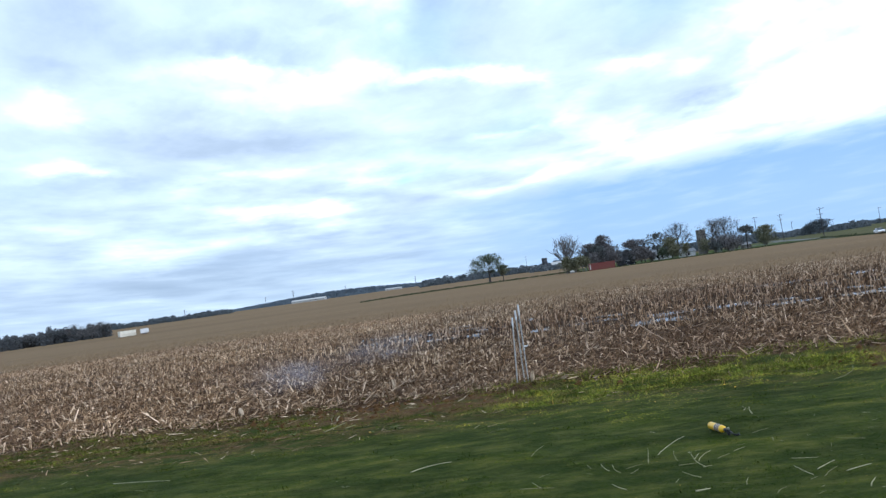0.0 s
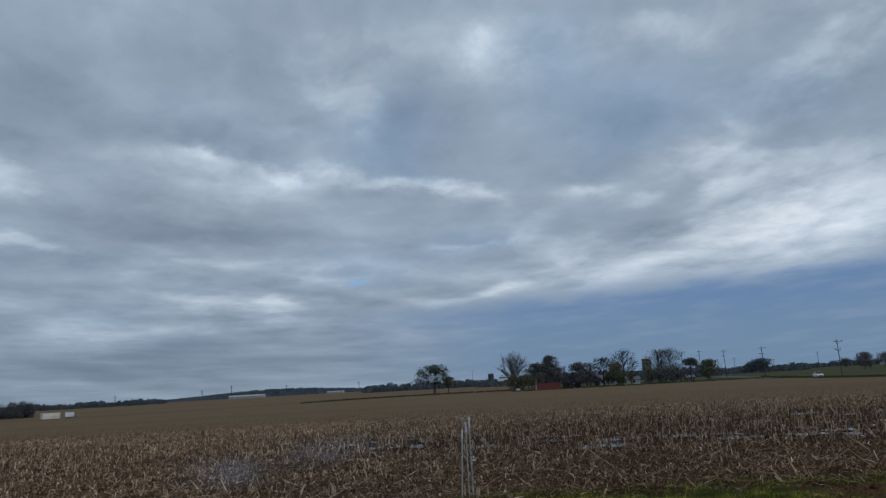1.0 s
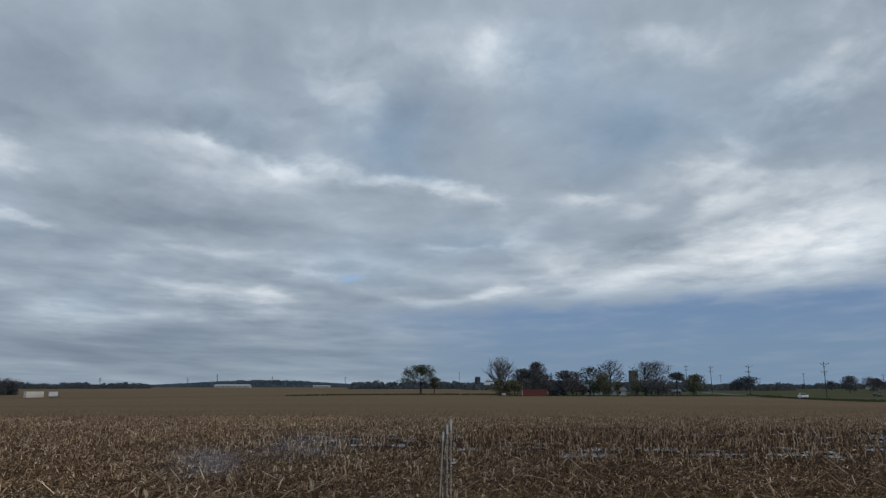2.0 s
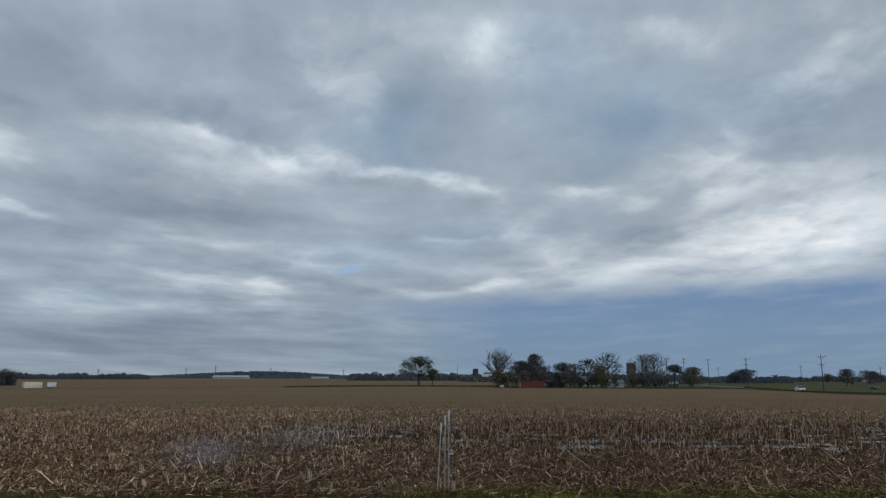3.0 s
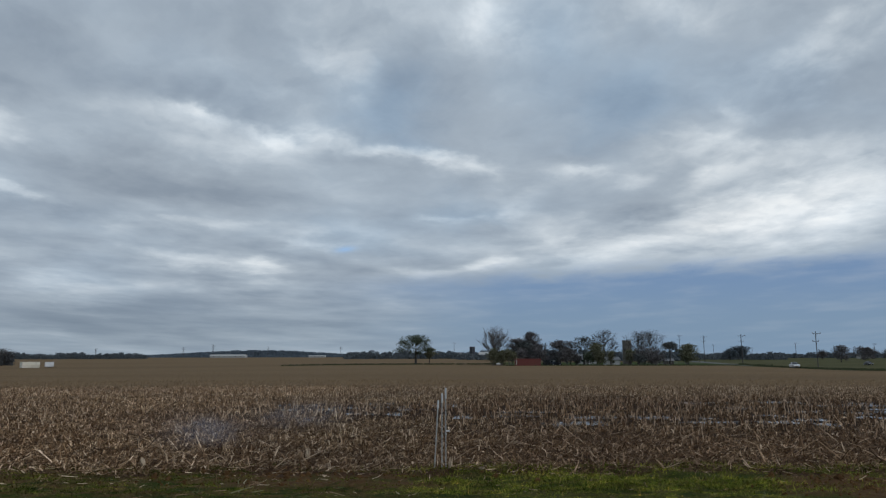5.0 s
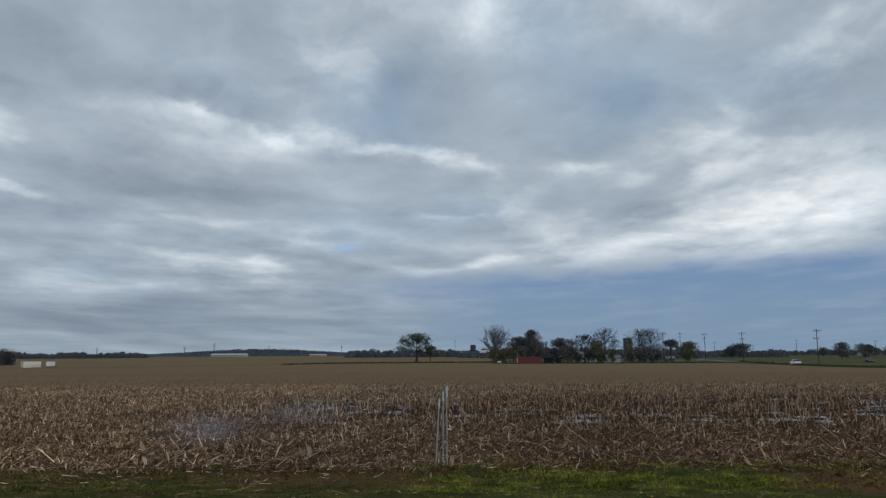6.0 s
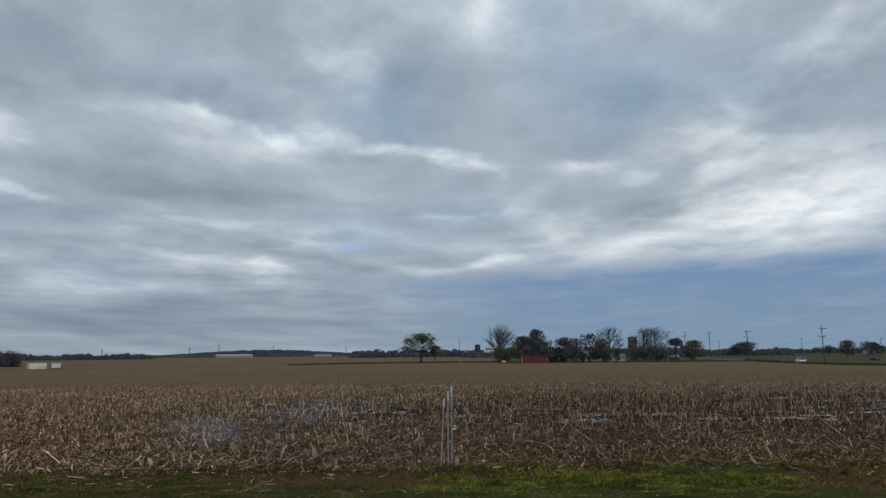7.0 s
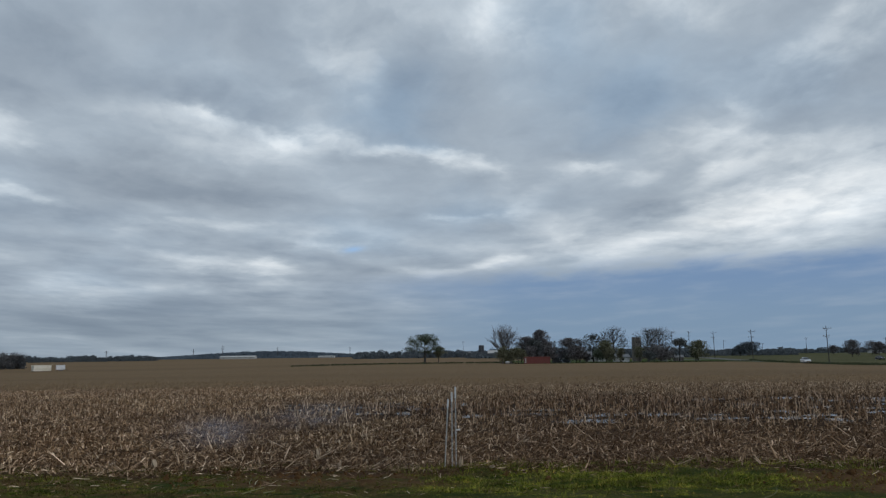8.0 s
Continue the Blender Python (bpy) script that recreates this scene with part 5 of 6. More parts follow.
def bush(x, y, top, width, seed, label, leaf, leaves=900, leaf_size=0.4, twiggy=True, category="bush"):
    """A shrub of many stems from the ground with clumps of leaves in uneven lobes."""
    rnd = random.Random(seed)
    z = gz(x, y)
    h = top - z
    t = thing("bush", pose(x, y, z - 0.05, 0, 0, 0), label, category)
    c = Buf()
    lobes = []
    for i in range(9):
        a, q = rnd.uniform(0, 6.28), rnd.uniform(0.1, 0.38) * width
        lobes.append((Vector((q * math.cos(a), q * math.sin(a), h * rnd.uniform(0.35, 0.78))), rnd.uniform(0.16, 0.26)))
    lobes[0] = (Vector((rnd.uniform(-0.1, 0.1) * width, 0, h * 0.8)), 0.2)
    for p, s in lobes:
        stems = Buf()
        base = Vector((p.x * 0.3, p.y * 0.3, 0))
        stems.tube(base, base.lerp(p, 0.5) + Vector((rnd.uniform(-0.2, 0.2), rnd.uniform(-0.2, 0.2), 0)), 0.07, 0.05, 5)
        stems.tube(base.lerp(p, 0.5), p, 0.05, 0.02, 5)
        if twiggy:
            for _ in range(26):
                e = Vector((rnd.gauss(0, 1), rnd.gauss(0, 1), rnd.gauss(0.8, 0.7))).normalized() * h * rnd.uniform(0.1, 0.24)
                w_ = e.orthogonal().normalized() * 0.025
                stems.quad(p - w_, p + w_, p + e)
        part("stem", stems, M_TWIG, t)
    for _ in range(leaves * 2):
        p, s = lobes[rnd.randrange(9)]
        q = p + Vector((rnd.gauss(0, 1) * s * width * 0.62, rnd.gauss(0, 1) * s * width * 0.62, rnd.gauss(0, 1) * s * h * 0.62))
        if q.z > h:
            q.z = h * rnd.uniform(0.75, 1.0)
        q.z = abs(q.z)
        u = Vector((rnd.gauss(0, 1), rnd.gauss(0, 1), rnd.gauss(0, 1))).normalized()
        a = u.orthogonal().normalized()
        v2 = u.cross(a)
        sz = leaf_size * rnd.uniform(0.5, 1.3)
        c.quad(q - a * sz * 0.5, q + v2 * sz * 0.32, q + a * sz * 0.6, q - v2 * sz * 0.36)
    part("crown", c, leaf, t)


def conifer(x, y, top, width, seed, label):
    """A narrow spruce: whorls of drooping boughs on a straight trunk."""
    rnd = random.Random(seed)
    z = gz(x, y)
    h = top - z
    t = thing("conifer", pose(x, y, z - 0.05), label, "tree")
    part("trunk", Buf().tube((0, 0, 0), (0, 0, h * 0.97), 0.16, 0.03, 7), M_BARK, t)
    c = Buf()
    for k in range(24):
        f = k / 24
        zz = h * (0.08 + 0.9 * f)
        for i in range(int(11 - 6 * f)):
            a = rnd.uniform(0, 6.28)
            ln = width * 0.5 * (1 - f) ** 0.8 * rnd.uniform(0.7, 1.15) + 0.15
            d = Vector((math.cos(a), math.sin(a), -0.25))
            s = Vector((-math.sin(a), math.cos(a), 0))
            for q in range(4):
                p = Vector((0, 0, zz)) + d * ln * (q + 0.4) / 4
                c.quad(p - s * 0.3 * (1 - q / 6), p + d * ln * 0.3 + Vector((0, 0, rnd.uniform(-0.2, 0.15))), p + s * 0.3 * (1 - q / 6), p - d * 0.1 + Vector((0, 0, 0.12)))
    part("crown", c, M_LEAF_DARK, t)


# a lone oak with thin foliage by the grass ditch, and a small one beside it
tree(-9.1, 369.9, 11.31, 0.95, 0.02, 5, 3, 3, "lone broad oak with thinning foliage beside the field ditch", M_LEAF_GREEN, 2700, 0.42, 0.30, 0.48, trunk_r=0.040, width=1.16, fill=0.22)
tree(-2.7, 372.0, 5.46, 0.7, 0.1, 4, 3, 4, "small scrubby tree beside the oak at the ditch", M_LEAF_OLIVE, 700, 0.5, 0.35, 0.35, width=0.75)
# bare tree with upswept limbs behind the olive bushes
tree(24.2, 317.1, 13.84, 0.55, 0.16, 5, 3, 11, "tall bare tree with upswept limbs behind olive bushes", None, low=0.16, width=0.74, trunk_r=0.02)
bush(22.1, 304.2, 4.67, 5.6, 31, "olive bush at the corner of the farmyard", M_LEAF_OLIVE, 1300)
bush(25.3, 302.9, 3.76, 5.0, 32, "olive bush at the corner of the farmyard", M_LEAF_OLIVE, 1100)
bush(28.9, 304.6, 4.38, 5.6, 33, "brownish olive bush beside the red container", M_LEAF_OLIVE, 1200)
# dense grey-brown trees behind the red container
tree(33.4, 320.3, 8.36, 0.6, 0.1, 5, 3, 14, "dense grey-brown tree behind the red container", M_LEAF_BROWN, 2600, 0.42, 0.2, 0.5, width=0.85)
tree(39.7, 323.6, 11.13, 0.5, 0.14, 5, 3, 15, "tall dense grey-brown tree behind the red container", M_LEAF_BROWN, 3000, 0.42, 0.2, 0.45, width=0.56)
tree(35.9, 316.0, 7.11, 0.6, 0.1, 4, 3, 16, "leafy dark tree behind the red container", M_LEAF_DARK, 1800, 0.42, 0.2, 0.5, width=0.95)
tree(41.2, 317.3, 6.17, 0.6, 0.1, 4, 3, 17, "leafy dark tree behind the red container", M_LEAF_BROWN, 1600, 0.42, 0.2, 0.5, width=0.9)
conifer(45.7, 326.8, 7.43, 3.4, 18, "dark narrow spruce in the farmyard")
tree(50.4, 318.0, 7.65, 0.6, 0.1, 4, 3, 19, "brown-leaved tree with a dark top in the farmyard", M_LEAF_BROWN, 1900, 0.42, 0.22, 0.45, width=0.95)
tree(54.7, 319.3, 7.85, 0.6, 0.1, 5, 3, 20, "bare grey tree in the farmyard", None, low=0.2, width=0.9)
tree(51.4, 307.7, 4.58, 0.6, 0.1, 4, 3, 21, "thick purplish brown bush-like tree in the farmyard", M_LEAF_BROWN, 1600, 0.4, 0.12, 0.45, width=1.1)
tree(59.7, 316.4, 9.53, 0.8, 0.04, 5, 3, 22, "gnarled tree with sparse green foliage in the farmyard", M_LEAF_DARK, 420, 0.5, 0.35, 0.35, width=0.85)
tree(63.7, 311.6, 6.24, 0.5, 0.1, 4, 3, 23, "young leafy green tree beside the white garage", M_LEAF_OLIVE, 1600, 0.4, 0.12, 0.5, width=0.8)
tree(74.2, 344.1, 13.55, 0.7, 0.08, 6, 3, 24, "large bare spreading tree behind the white garage", None, low=0.22, width=0.92)
bush(67.9, 304.5, 3.47, 3.6, 34, "slender leafy shrub in front of the white garage", M_LEAF_OLIVE, 700)
tree(83.1, 321.4, 11.91, 0.7, 0.08, 5, 3, 25, "bare tree with sparse dark leaves beside the silo", None, low=0.2, width=0.9)
tree(90.0, 327.9, 12.52, 0.7, 0.1, 6, 3, 26, "large bare spreading tree beside the silo", None, low=0.2, width=0.95)
tree(82.7, 311.2, 4.46, 0.7, 0.08, 4, 3, 27, "dense brown undergrowth tree beside the silo", M_LEAF_BROWN, 900, 0.4, 0.1, 0.5, width=1.7)
tree(87.9, 313.9, 3.98, 0.7, 0.08, 4, 3, 28, "dense brown undergrowth tree in the farmyard", M_LEAF_BROWN, 600, 0.4, 0.1, 0.5, width=1.3)
bush(75.9, 308.8, 4.29, 5.0, 35, "bushes at the foot of the silo", M_LEAF_OLIVE, 1000)
bush(79.0, 303.9, 2.47, 6.0, 36, "low dark bushes along the yard's edge", M_LEAF_DARK, 900)
tree(88.5, 297.1, 6.53, 1.2, 0.0, 4, 3, 29, "dark pine with a flat umbrella top on a bare trunk", M_LEAF_DARK, 900, 0.42, 0.72, 0.34, trunk_r=0.026, width=0.66)
bush(101.5, 319.2, 3.20, 4.2, 37, "olive bush at the end of the farmyard", M_LEAF_OLIVE, 1100)
tree(103.5, 321.8, 6.17, 0.6, 0.1, 5, 3, 30, "rounded olive-brown tree at the end of the farmyard", M_LEAF_OLIVE, 1800, 0.4, 0.12, 0.5, width=1.0)
# trees beyond the lane; the two hedge trees share the woods' painted haze tint
tree(187.3, 485.1, 7.41, 0.9, 0.02, 5, 3, 40, "broad dark leafy tree in the hedge beyond the road", M_HAZED_WOODS, 1700, 0.5, 0.2, 0.6, width=1.5)
tree(185.9, 496.3, 5.15, 0.9, 0.02, 4, 3, 41, "dark leafy tree in the hedge beyond the road", M_HAZED_WOODS, 1200, 0.5, 0.2, 0.6, width=1.5)
tree(197.2, 382.1, 6.39, 0.7, 0.05, 5, 3, 42, "rounded grey-brown tree beyond the green field", M_LEAF_BROWN, 1500, 0.4, 0.14, 0.45, width=1.0, fill=0.6)
tree(247.5, 457.3, 6.54, 0.7, 0.05, 5, 3, 43, "grey-brown tree beyond the green field", M_LEAF_BROWN, 900, 0.4, 0.2, 0.5, width=1.1, fill=0.5)
tree(241.1, 438.0, 5.66, 0.7, 0.05, 5, 3, 44, "rounded brown tree beyond the green field", M_LEAF_BROWN, 1600, 0.45, 0.12, 0.5, width=1.1)
tree(247.4, 502.4, 4.48, 0.7, 0.05, 4, 3, 45, "small brown tree beyond the green field", M_LEAF_BROWN, 700, 0.5, 0.2, 0.5, width=1.1)
tree(241.4, 414.9, 5.29, 0.7, 0.05, 5, 3, 46, "rounded brown tree beyond the green field", M_LEAF_BROWN, 1600, 0.45, 0.12, 0.5, width=1.2)
# trees at the west end of the field
tree(-224.5, 412.9, 6.22, 0.7, 0.05, 5, 3, 50, "bare grey-brown tree at the end of the field", None, low=0.12, width=1.4)
tree(-225.4, 403.3, 6.19, 0.7, 0.05, 5, 3, 51, "bare grey-brown tree at the end of the field", None, low=0.12, width=1.4)
tree(-235.9, 406.5, 6.62, 0.7, 0.05, 5, 3, 52, "bare grey tree at the end of the field", None, low=0.2, width=1.2)
tree(-246.4, 411.9, 3.85, 0.7, 0.05, 4, 3, 53, "dark shrubby tree at the end of the field", M_GREY_TWIG, 1300, 0.6, 0.12, 0.6, width=2.0)
tree(-259.1, 415.9, 3.41, 0.7, 0.05, 4, 3, 54, "dark shrubby tree at the end of the field", M_GREY_TWIG, 1300, 0.6, 0.12, 0.6, width=2.2)
tree(-261.1, 402.8, 2.62, 0.7, 0.05, 4, 3, 55, "dark shrubby tree at the end of the field", M_GREY_TWIG, 1300, 0.6, 0.12, 0.6, width=2.2)


bush(55.6, 311.1, 2.36, 4.0, 71, "grey-brown shrub in front of the farmhouse", M_LEAF_BROWN, 700)
bush(59.9, 308.2, 3.17, 4.2, 72, "dark leafy shrub in front of the farmhouse", M_LEAF_GREEN, 800)
bush(63.7, 306.4, 3.98, 4.0, 73, "olive shrub beside the white garage", M_LEAF_OLIVE, 900)
bush(85.4, 306.3, 2.19, 5.0, 74, "brown shrub at the yard's edge", M_LEAF_BROWN, 600)
bush(48.9, 314.2, 2.45, 3.6, 75, "dark shrub beside the shed", M_LEAF_DARK, 600)
bush(34.1, 310.1, 4.81, 6.0, 76, "grey-brown thicket behind the red container", M_LEAF_BROWN, 1100)
bush(39.8, 309.5, 4.96, 6.0, 77, "grey-brown thicket behind the red container", M_LEAF_BROWN, 1100)


def woods(name, az0, az1, dist, height, wob, material, label, seed, clump, base=0.0, profile=None):
    """A far belt of trees: uneven clumps of leaves over a dark inner wall, all one stretch of wood."""
    rnd = random.Random(seed)
    b = Buf()
    step = math.degrees(clump * 0.55 / dist)
    a = az0
    ph = [rnd.uniform(0, 6.28) for _ in range(4)]
    while a < az1:
        k = 0.76 + 0.10 * math.sin(a * 2.1 + ph[0]) + 0.07 * math.sin(a * 5.3 + ph[1]) + 0.05 * math.sin(a * 13.0 + ph[2])
        hh = height * (max(0.25, k) * rnd.uniform(0.75, 1.1) if wob else rnd.uniform(0.88, 1.03))
        if profile:
            hh *= profile(a)
        r = dist * rnd.uniform(0.97, 1.05)
        x, y = r * math.sin(radians(a)), r * math.cos(radians(a))
        z = gz(x, y) + base
        for i in range(max(16, int(hh / clump * 20))):
            q = Vector((x + rnd.gauss(0, clump * 0.5), y + rnd.gauss(0, clump * 0.5), z + rnd.random() * hh))
            u = Vector((rnd.gauss(0, 0.4), -1 + rnd.gauss(0, 0.25), rnd.gauss(0.3, 0.35))).normalized()
            s = u.orthogonal().normalized()
            s = Matrix.Rotation(rnd.uniform(0, 6.28), 3, u) @ s
            v2 = u.cross(s)
            c = clump * rnd.uniform(0.45, 0.95) * (1.25 - 0.6 * (q.z - z) / hh)
            b.quad(q - s * c * 0.6, q - v2 * c * 0.35 - s * c * 0.2, q - v2 * c * 0.4 + s * c * 0.3, q + s * c * 0.6, q + v2 * c * 0.45)
        a += step * rnd.uniform(0.7, 1.3)
    tagged(new(name, mesh_of(name, b, material)), label, "woods", kind="stuff")


def verge(points, height, material, label, seed, deep=2.0):
    """A strip of long grass along a line on the ground."""
    rnd = random.Random(seed)
    b = Buf()
    for (x0, y0), (x1, y1) in zip(points, points[1:]):
        n = int(math.hypot(x1 - x0, y1 - y0) * 9)
        for i in range(n):
            f = rnd.random()
            x, y = x0 + (x1 - x0) * f + rnd.gauss(0, 0.3), y0 + (y1 - y0) * f + rnd.gauss(0, deep)
            z = gz(x, y)
            hh, a = height * rnd.uniform(0.4, 1.2), rnd.uniform(-0.5, 0.5)
            w_ = rnd.uniform(0.12, 0.3)
            b.quad((x - w_, y, z), (x + w_, y + a * 0.3, z), (x + w_ * 0.6 + a * hh, y, z + hh * 0.9), (x - w_ * 0.3 + a * hh, y + 0.1, z + hh))
    tagged(new("long_grass", mesh_of("long_grass", b, material)), label, "grass", kind="stuff")


verge([(-62, 326), (-30, 336), (0, 342), (30, 338)], 0.6, M_VERGE, "dark long grass along the field ditch", 81, 3.0)
verge([(26, 303), (60, 299), (100, 298), (128, 304)], 0.35, M_VERGE, "dark long grass along the farmyard's edge", 82, 3.5)
verge([(128, 330), (118, 300), (106, 250), (95, 198), (86, 161), (90, 120)], 0.45, M_VERGE, "dark long grass on the road's verge", 83, 1.0)
# the bluish belts carry distance haze in their colour
woods("far_woods", -42, -20, 800, 6.2, True, M_HAZED_WOODS, "far belt of dark leafless woods along the horizon", 61, 1.6)
woods("far_woods", -6.5, 4.8, 640, 7.0, True, M_HAZED_WOODS, "far hedge and trees behind the oak", 62, 1.7)
woods("far_woods", 1.8, 4.9, 560, 5.0, True, M_HAZED_WOODS, "low dark hedge before the white-roofed barn", 69, 2.0)
woods("far_woods", 4.8, 17.5, 480, 7.5, True, M_HAZED_WOODS, "dark trees behind the farmyard", 63, 1.5)
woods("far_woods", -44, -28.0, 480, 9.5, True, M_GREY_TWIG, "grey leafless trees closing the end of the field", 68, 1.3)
woods("far_woods", 17.5, 42, 700, 5.0, True, M_HAZED_WOODS, "far belt of dark trees beyond the green field", 64, 1.7)
woods("far_woods", 17.8, 24.0, 560, 4.4, True, M_HAZED_WOODS, "low dark hedge beyond the road", 65, 1.5)
woods("far_woods", -22, -4, 1150, 3.6, True, M_HAZED_RIDGE, "far thin belt of woods along the horizon", 66, 2.6)


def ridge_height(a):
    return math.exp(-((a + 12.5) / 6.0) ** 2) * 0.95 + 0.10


# bluest of all: the thick air before the ridge is painted into its colour
woods("wooded_ridge", -26, -1, 2400, 19.0, False, M_HAZED_RIDGE, "low wooded ridge far behind the fields", 67, 5.0, 0.0, ridge_height)

# ---------------------------------------------------------------- farm buildings and containers


def container(name, x, y, turn, size, material, label, category, door_label, ribs=True):
    """A steel box with corner posts, ribbed sides, rails and doors in one end."""
    lx, ly, lz = size
    t = thing(name, pose(x, y, gz(x, y), 0, 0, turn), label, category)
    body = Buf().box((0, 0, lz / 2 + 0.08), (lx - 0.16, ly - 0.10, lz - 0.16))
    part("body", body, material, t, bevel=0.02)
    if ribs:
        n = int(lx / 0.28)
        rib = mesh_of("rib", Buf().box((0, 0, 0), (0.15, 0.05, lz - 0.4)), material)
        for i in range(n):
            for sy in (-1, 1):
                o = new("rib", rib)
                o.parent = t
                o.matrix_basis = pose(-lx / 2 + 0.2 + (i + 0.5) * (lx - 0.4) / n, sy * (ly / 2 - 0.045), lz / 2 + 0.08)
    for sx in (-1, 1):
        for sy in (-1, 1):
            part("corner_post", Buf().box((sx * (lx / 2 - 0.06), sy * (ly / 2 - 0.06), lz / 2 + 0.04), (0.13, 0.13, lz)), material, t, bevel=0.01)
    for sy in (-1, 1):
        for zz in (0.12, lz - 0.02):
            part("rail", Buf().box((0, sy * (ly / 2 - 0.05), zz), (lx - 0.2, 0.11, 0.13)), material, t)
    for sy in (-1, 1):
        door = part("door", Buf().box((-lx / 2 + 0.05, sy * ly / 4, lz / 2 + 0.08), (0.06, ly / 2 - 0.12, lz - 0.3)), material, t, door_label)
        part("lock_rod", Buf().tube((-lx / 2 + 0.0, sy * ly / 8, 0.25), (-lx / 2 + 0.0, sy * ly / 8, lz - 0.1), 0.02, 0.02, 6), M_STEEL, door)
    return t


container("shipping_container", 34.9, 298.0, 3, (9.6, 2.44, 2.59), M_RED, "faded red steel container at the yard's edge", "container", "red double door")
part("white_placard", Buf().box((0, 0, 0), (0.30, 0.03, 1.9)), M_SIDING, bpy.data.objects["shipping_container"], "pale vertical panel at the container's end", m=pose(-4.45, -1.24, 1.3))
container("storage_container", -179.3, 352.0, 50, (7.6, 2.44, 2.6), M_CREAM, "cream white steel container standing in the field", "container", "cream double door")


def box_trailer(x, y, turn):
    t = thing("box_trailer", pose(x, y, gz(x, y), 0, 0, turn), "white box trailer on low wheels standing in the field", "trailer")
    part("body", Buf().box((0, 0, 1.55), (3.6, 2.1, 2.1)), M_WHITE, t, bevel=0.06)
    part("roof_rail", Buf().box((0, -1.05, 2.56), (3.6, 0.06, 0.08)), M_STEEL, t)
    part("side_door", Buf().box((0.5, -1.06, 1.5), (0.8, 0.03, 1.8)), M_WHITE, t)
    part("chassis", Buf().box((0, 0, 0.46), (3.5, 1.6, 0.12)), M_BLACK, t)
    part("drawbar", Buf().tube((1.8, 0.5, 0.46), (2.9, 0, 0.46), 0.05, 0.05, 6).tube((1.8, -0.5, 0.46), (2.9, 0, 0.46), 0.05, 0.05, 6).tube((2.85, 0, 0.46), (2.85, 0, 0.0), 0.04, 0.04, 6), M_BLACK, t)
    for sx in (-0.4, 0.45):
        for sy in (-1, 1):
            wheel = part("wheel", Buf().tube((sx, sy * 0.80, 0.33), (sx, sy * 1.0, 0.33), 0.33, 0.33, 16), M_RUBBER, t)
            part("rim", Buf().tube((sx, sy * 0.9, 0.33), (sx, sy * 1.01, 0.33), 0.18, 0.18, 12), M_RIM, wheel)


box_trailer(-172.4, 355.4, 30)


def silo(x, y, top, radius):
    z = gz(x, y)
    h = top - z
    t = thing("silo", pose(x, y, z), "weathered concrete stave silo without a roof among trees", "silo")
    part("wall", Buf().lathe([(radius, -0.1), (radius, h), (radius - 0.18, h), (radius - 0.18, h - 1.0)], 28), M_CONCRETE, t, smooth=False)
    for i in range(int(h / 0.75)):
        part("hoop", Buf().lathe([(radius, 0.5 + i * 0.75), (radius + 0.025, 0.51 + i * 0.75), (radius + 0.025, 0.53 + i * 0.75), (radius, 0.54 + i * 0.75)], 28), M_POLE, t)
    part("chute", Buf().box((-radius * 0.35, -radius - 0.2, h * 0.5), (0.8, 0.7, h)), M_CONCRETE, t, "pale filling chute on the silo", bevel=0.05)


silo(81.4, 334.2, 8.09, 1.9)


def house(name, x, y, turn, size, eave, ridge, wall, roof, label, category, windows=2, door=None):
    """A gabled building: walls, two roof slopes with overhang, windows and a door on the long front (towards -y)."""
    lx, ly = size
    t = thing(name, pose(x, y, gz(x, y) - 0.1, 0, 0, turn), label, category)
    b = Buf()
    for a, c in (((-lx / 2, -ly / 2), (lx / 2, -ly / 2)), ((lx / 2, ly / 2), (-lx / 2, ly / 2))):
        b.quad((*a, 0), (*c, 0), (*c, eave), (*a, eave))
    for sx in (-1, 1):
        q = [(sx * lx / 2, -ly / 2, 0), (sx * lx / 2, ly / 2, 0), (sx * lx / 2, ly / 2, eave), (sx * lx / 2, 0, ridge), (sx * lx / 2, -ly / 2, eave)]
        b.quad(*(q if sx > 0 else q[::-1]))
    part("wall", b, wall, t)
    for sy in (-1, 1):
        o = 0.35
        slope = (ridge - eave) / (ly / 2)
        r = Buf()
        a0, a1 = (sy * (ly / 2 + o), eave - slope * o + 0.03), (0, ridge + 0.03)
        p = []
        for yy, zz in (a0, a1):
            for up_ in (0, 0.14):
                p.append((yy, zz + up_))
        x0, x1 = -lx / 2 - o, lx / 2 + o
        v = [(x0, p[0][0], p[0][1]), (x1, p[0][0], p[0][1]), (x1, p[2][0], p[2][1]), (x0, p[2][0], p[2][1]),
             (x0, p[1][0], p[1][1]), (x1, p[1][0], p[1][1]), (x1, p[3][0], p[3][1]), (x0, p[3][0], p[3][1])]
        r.v = [Vector(q) for q in v]
        r.f = [(0, 3, 2, 1), (4, 5, 6, 7), (0, 1, 5, 4), (1, 2, 6, 5), (2, 3, 7, 6), (3, 0, 4, 7)]
        part("roof", r, roof, t)
    for i in range(windows):
        wx = -lx / 2 + (i + 0.7) * lx / (windows + 0.4)
        win = part("window", Buf().box((wx, -ly / 2 - 0.02, eave * 0.58), (1.1, 0.08, 1.2)), M_CAPWHITE, t)
        part("pane", Buf().box((wx, -ly / 2 - 0.05, eave * 0.58), (0.9, 0.04, 1.0)), M_CARGLASS, win)
    if door:
        dx_, dw, dh = door
        part("door", Buf().box((dx_, -ly / 2 - 0.03, dh / 2 + 0.1), (dw, 0.06, dh)), M_WHITE, t)
    return t


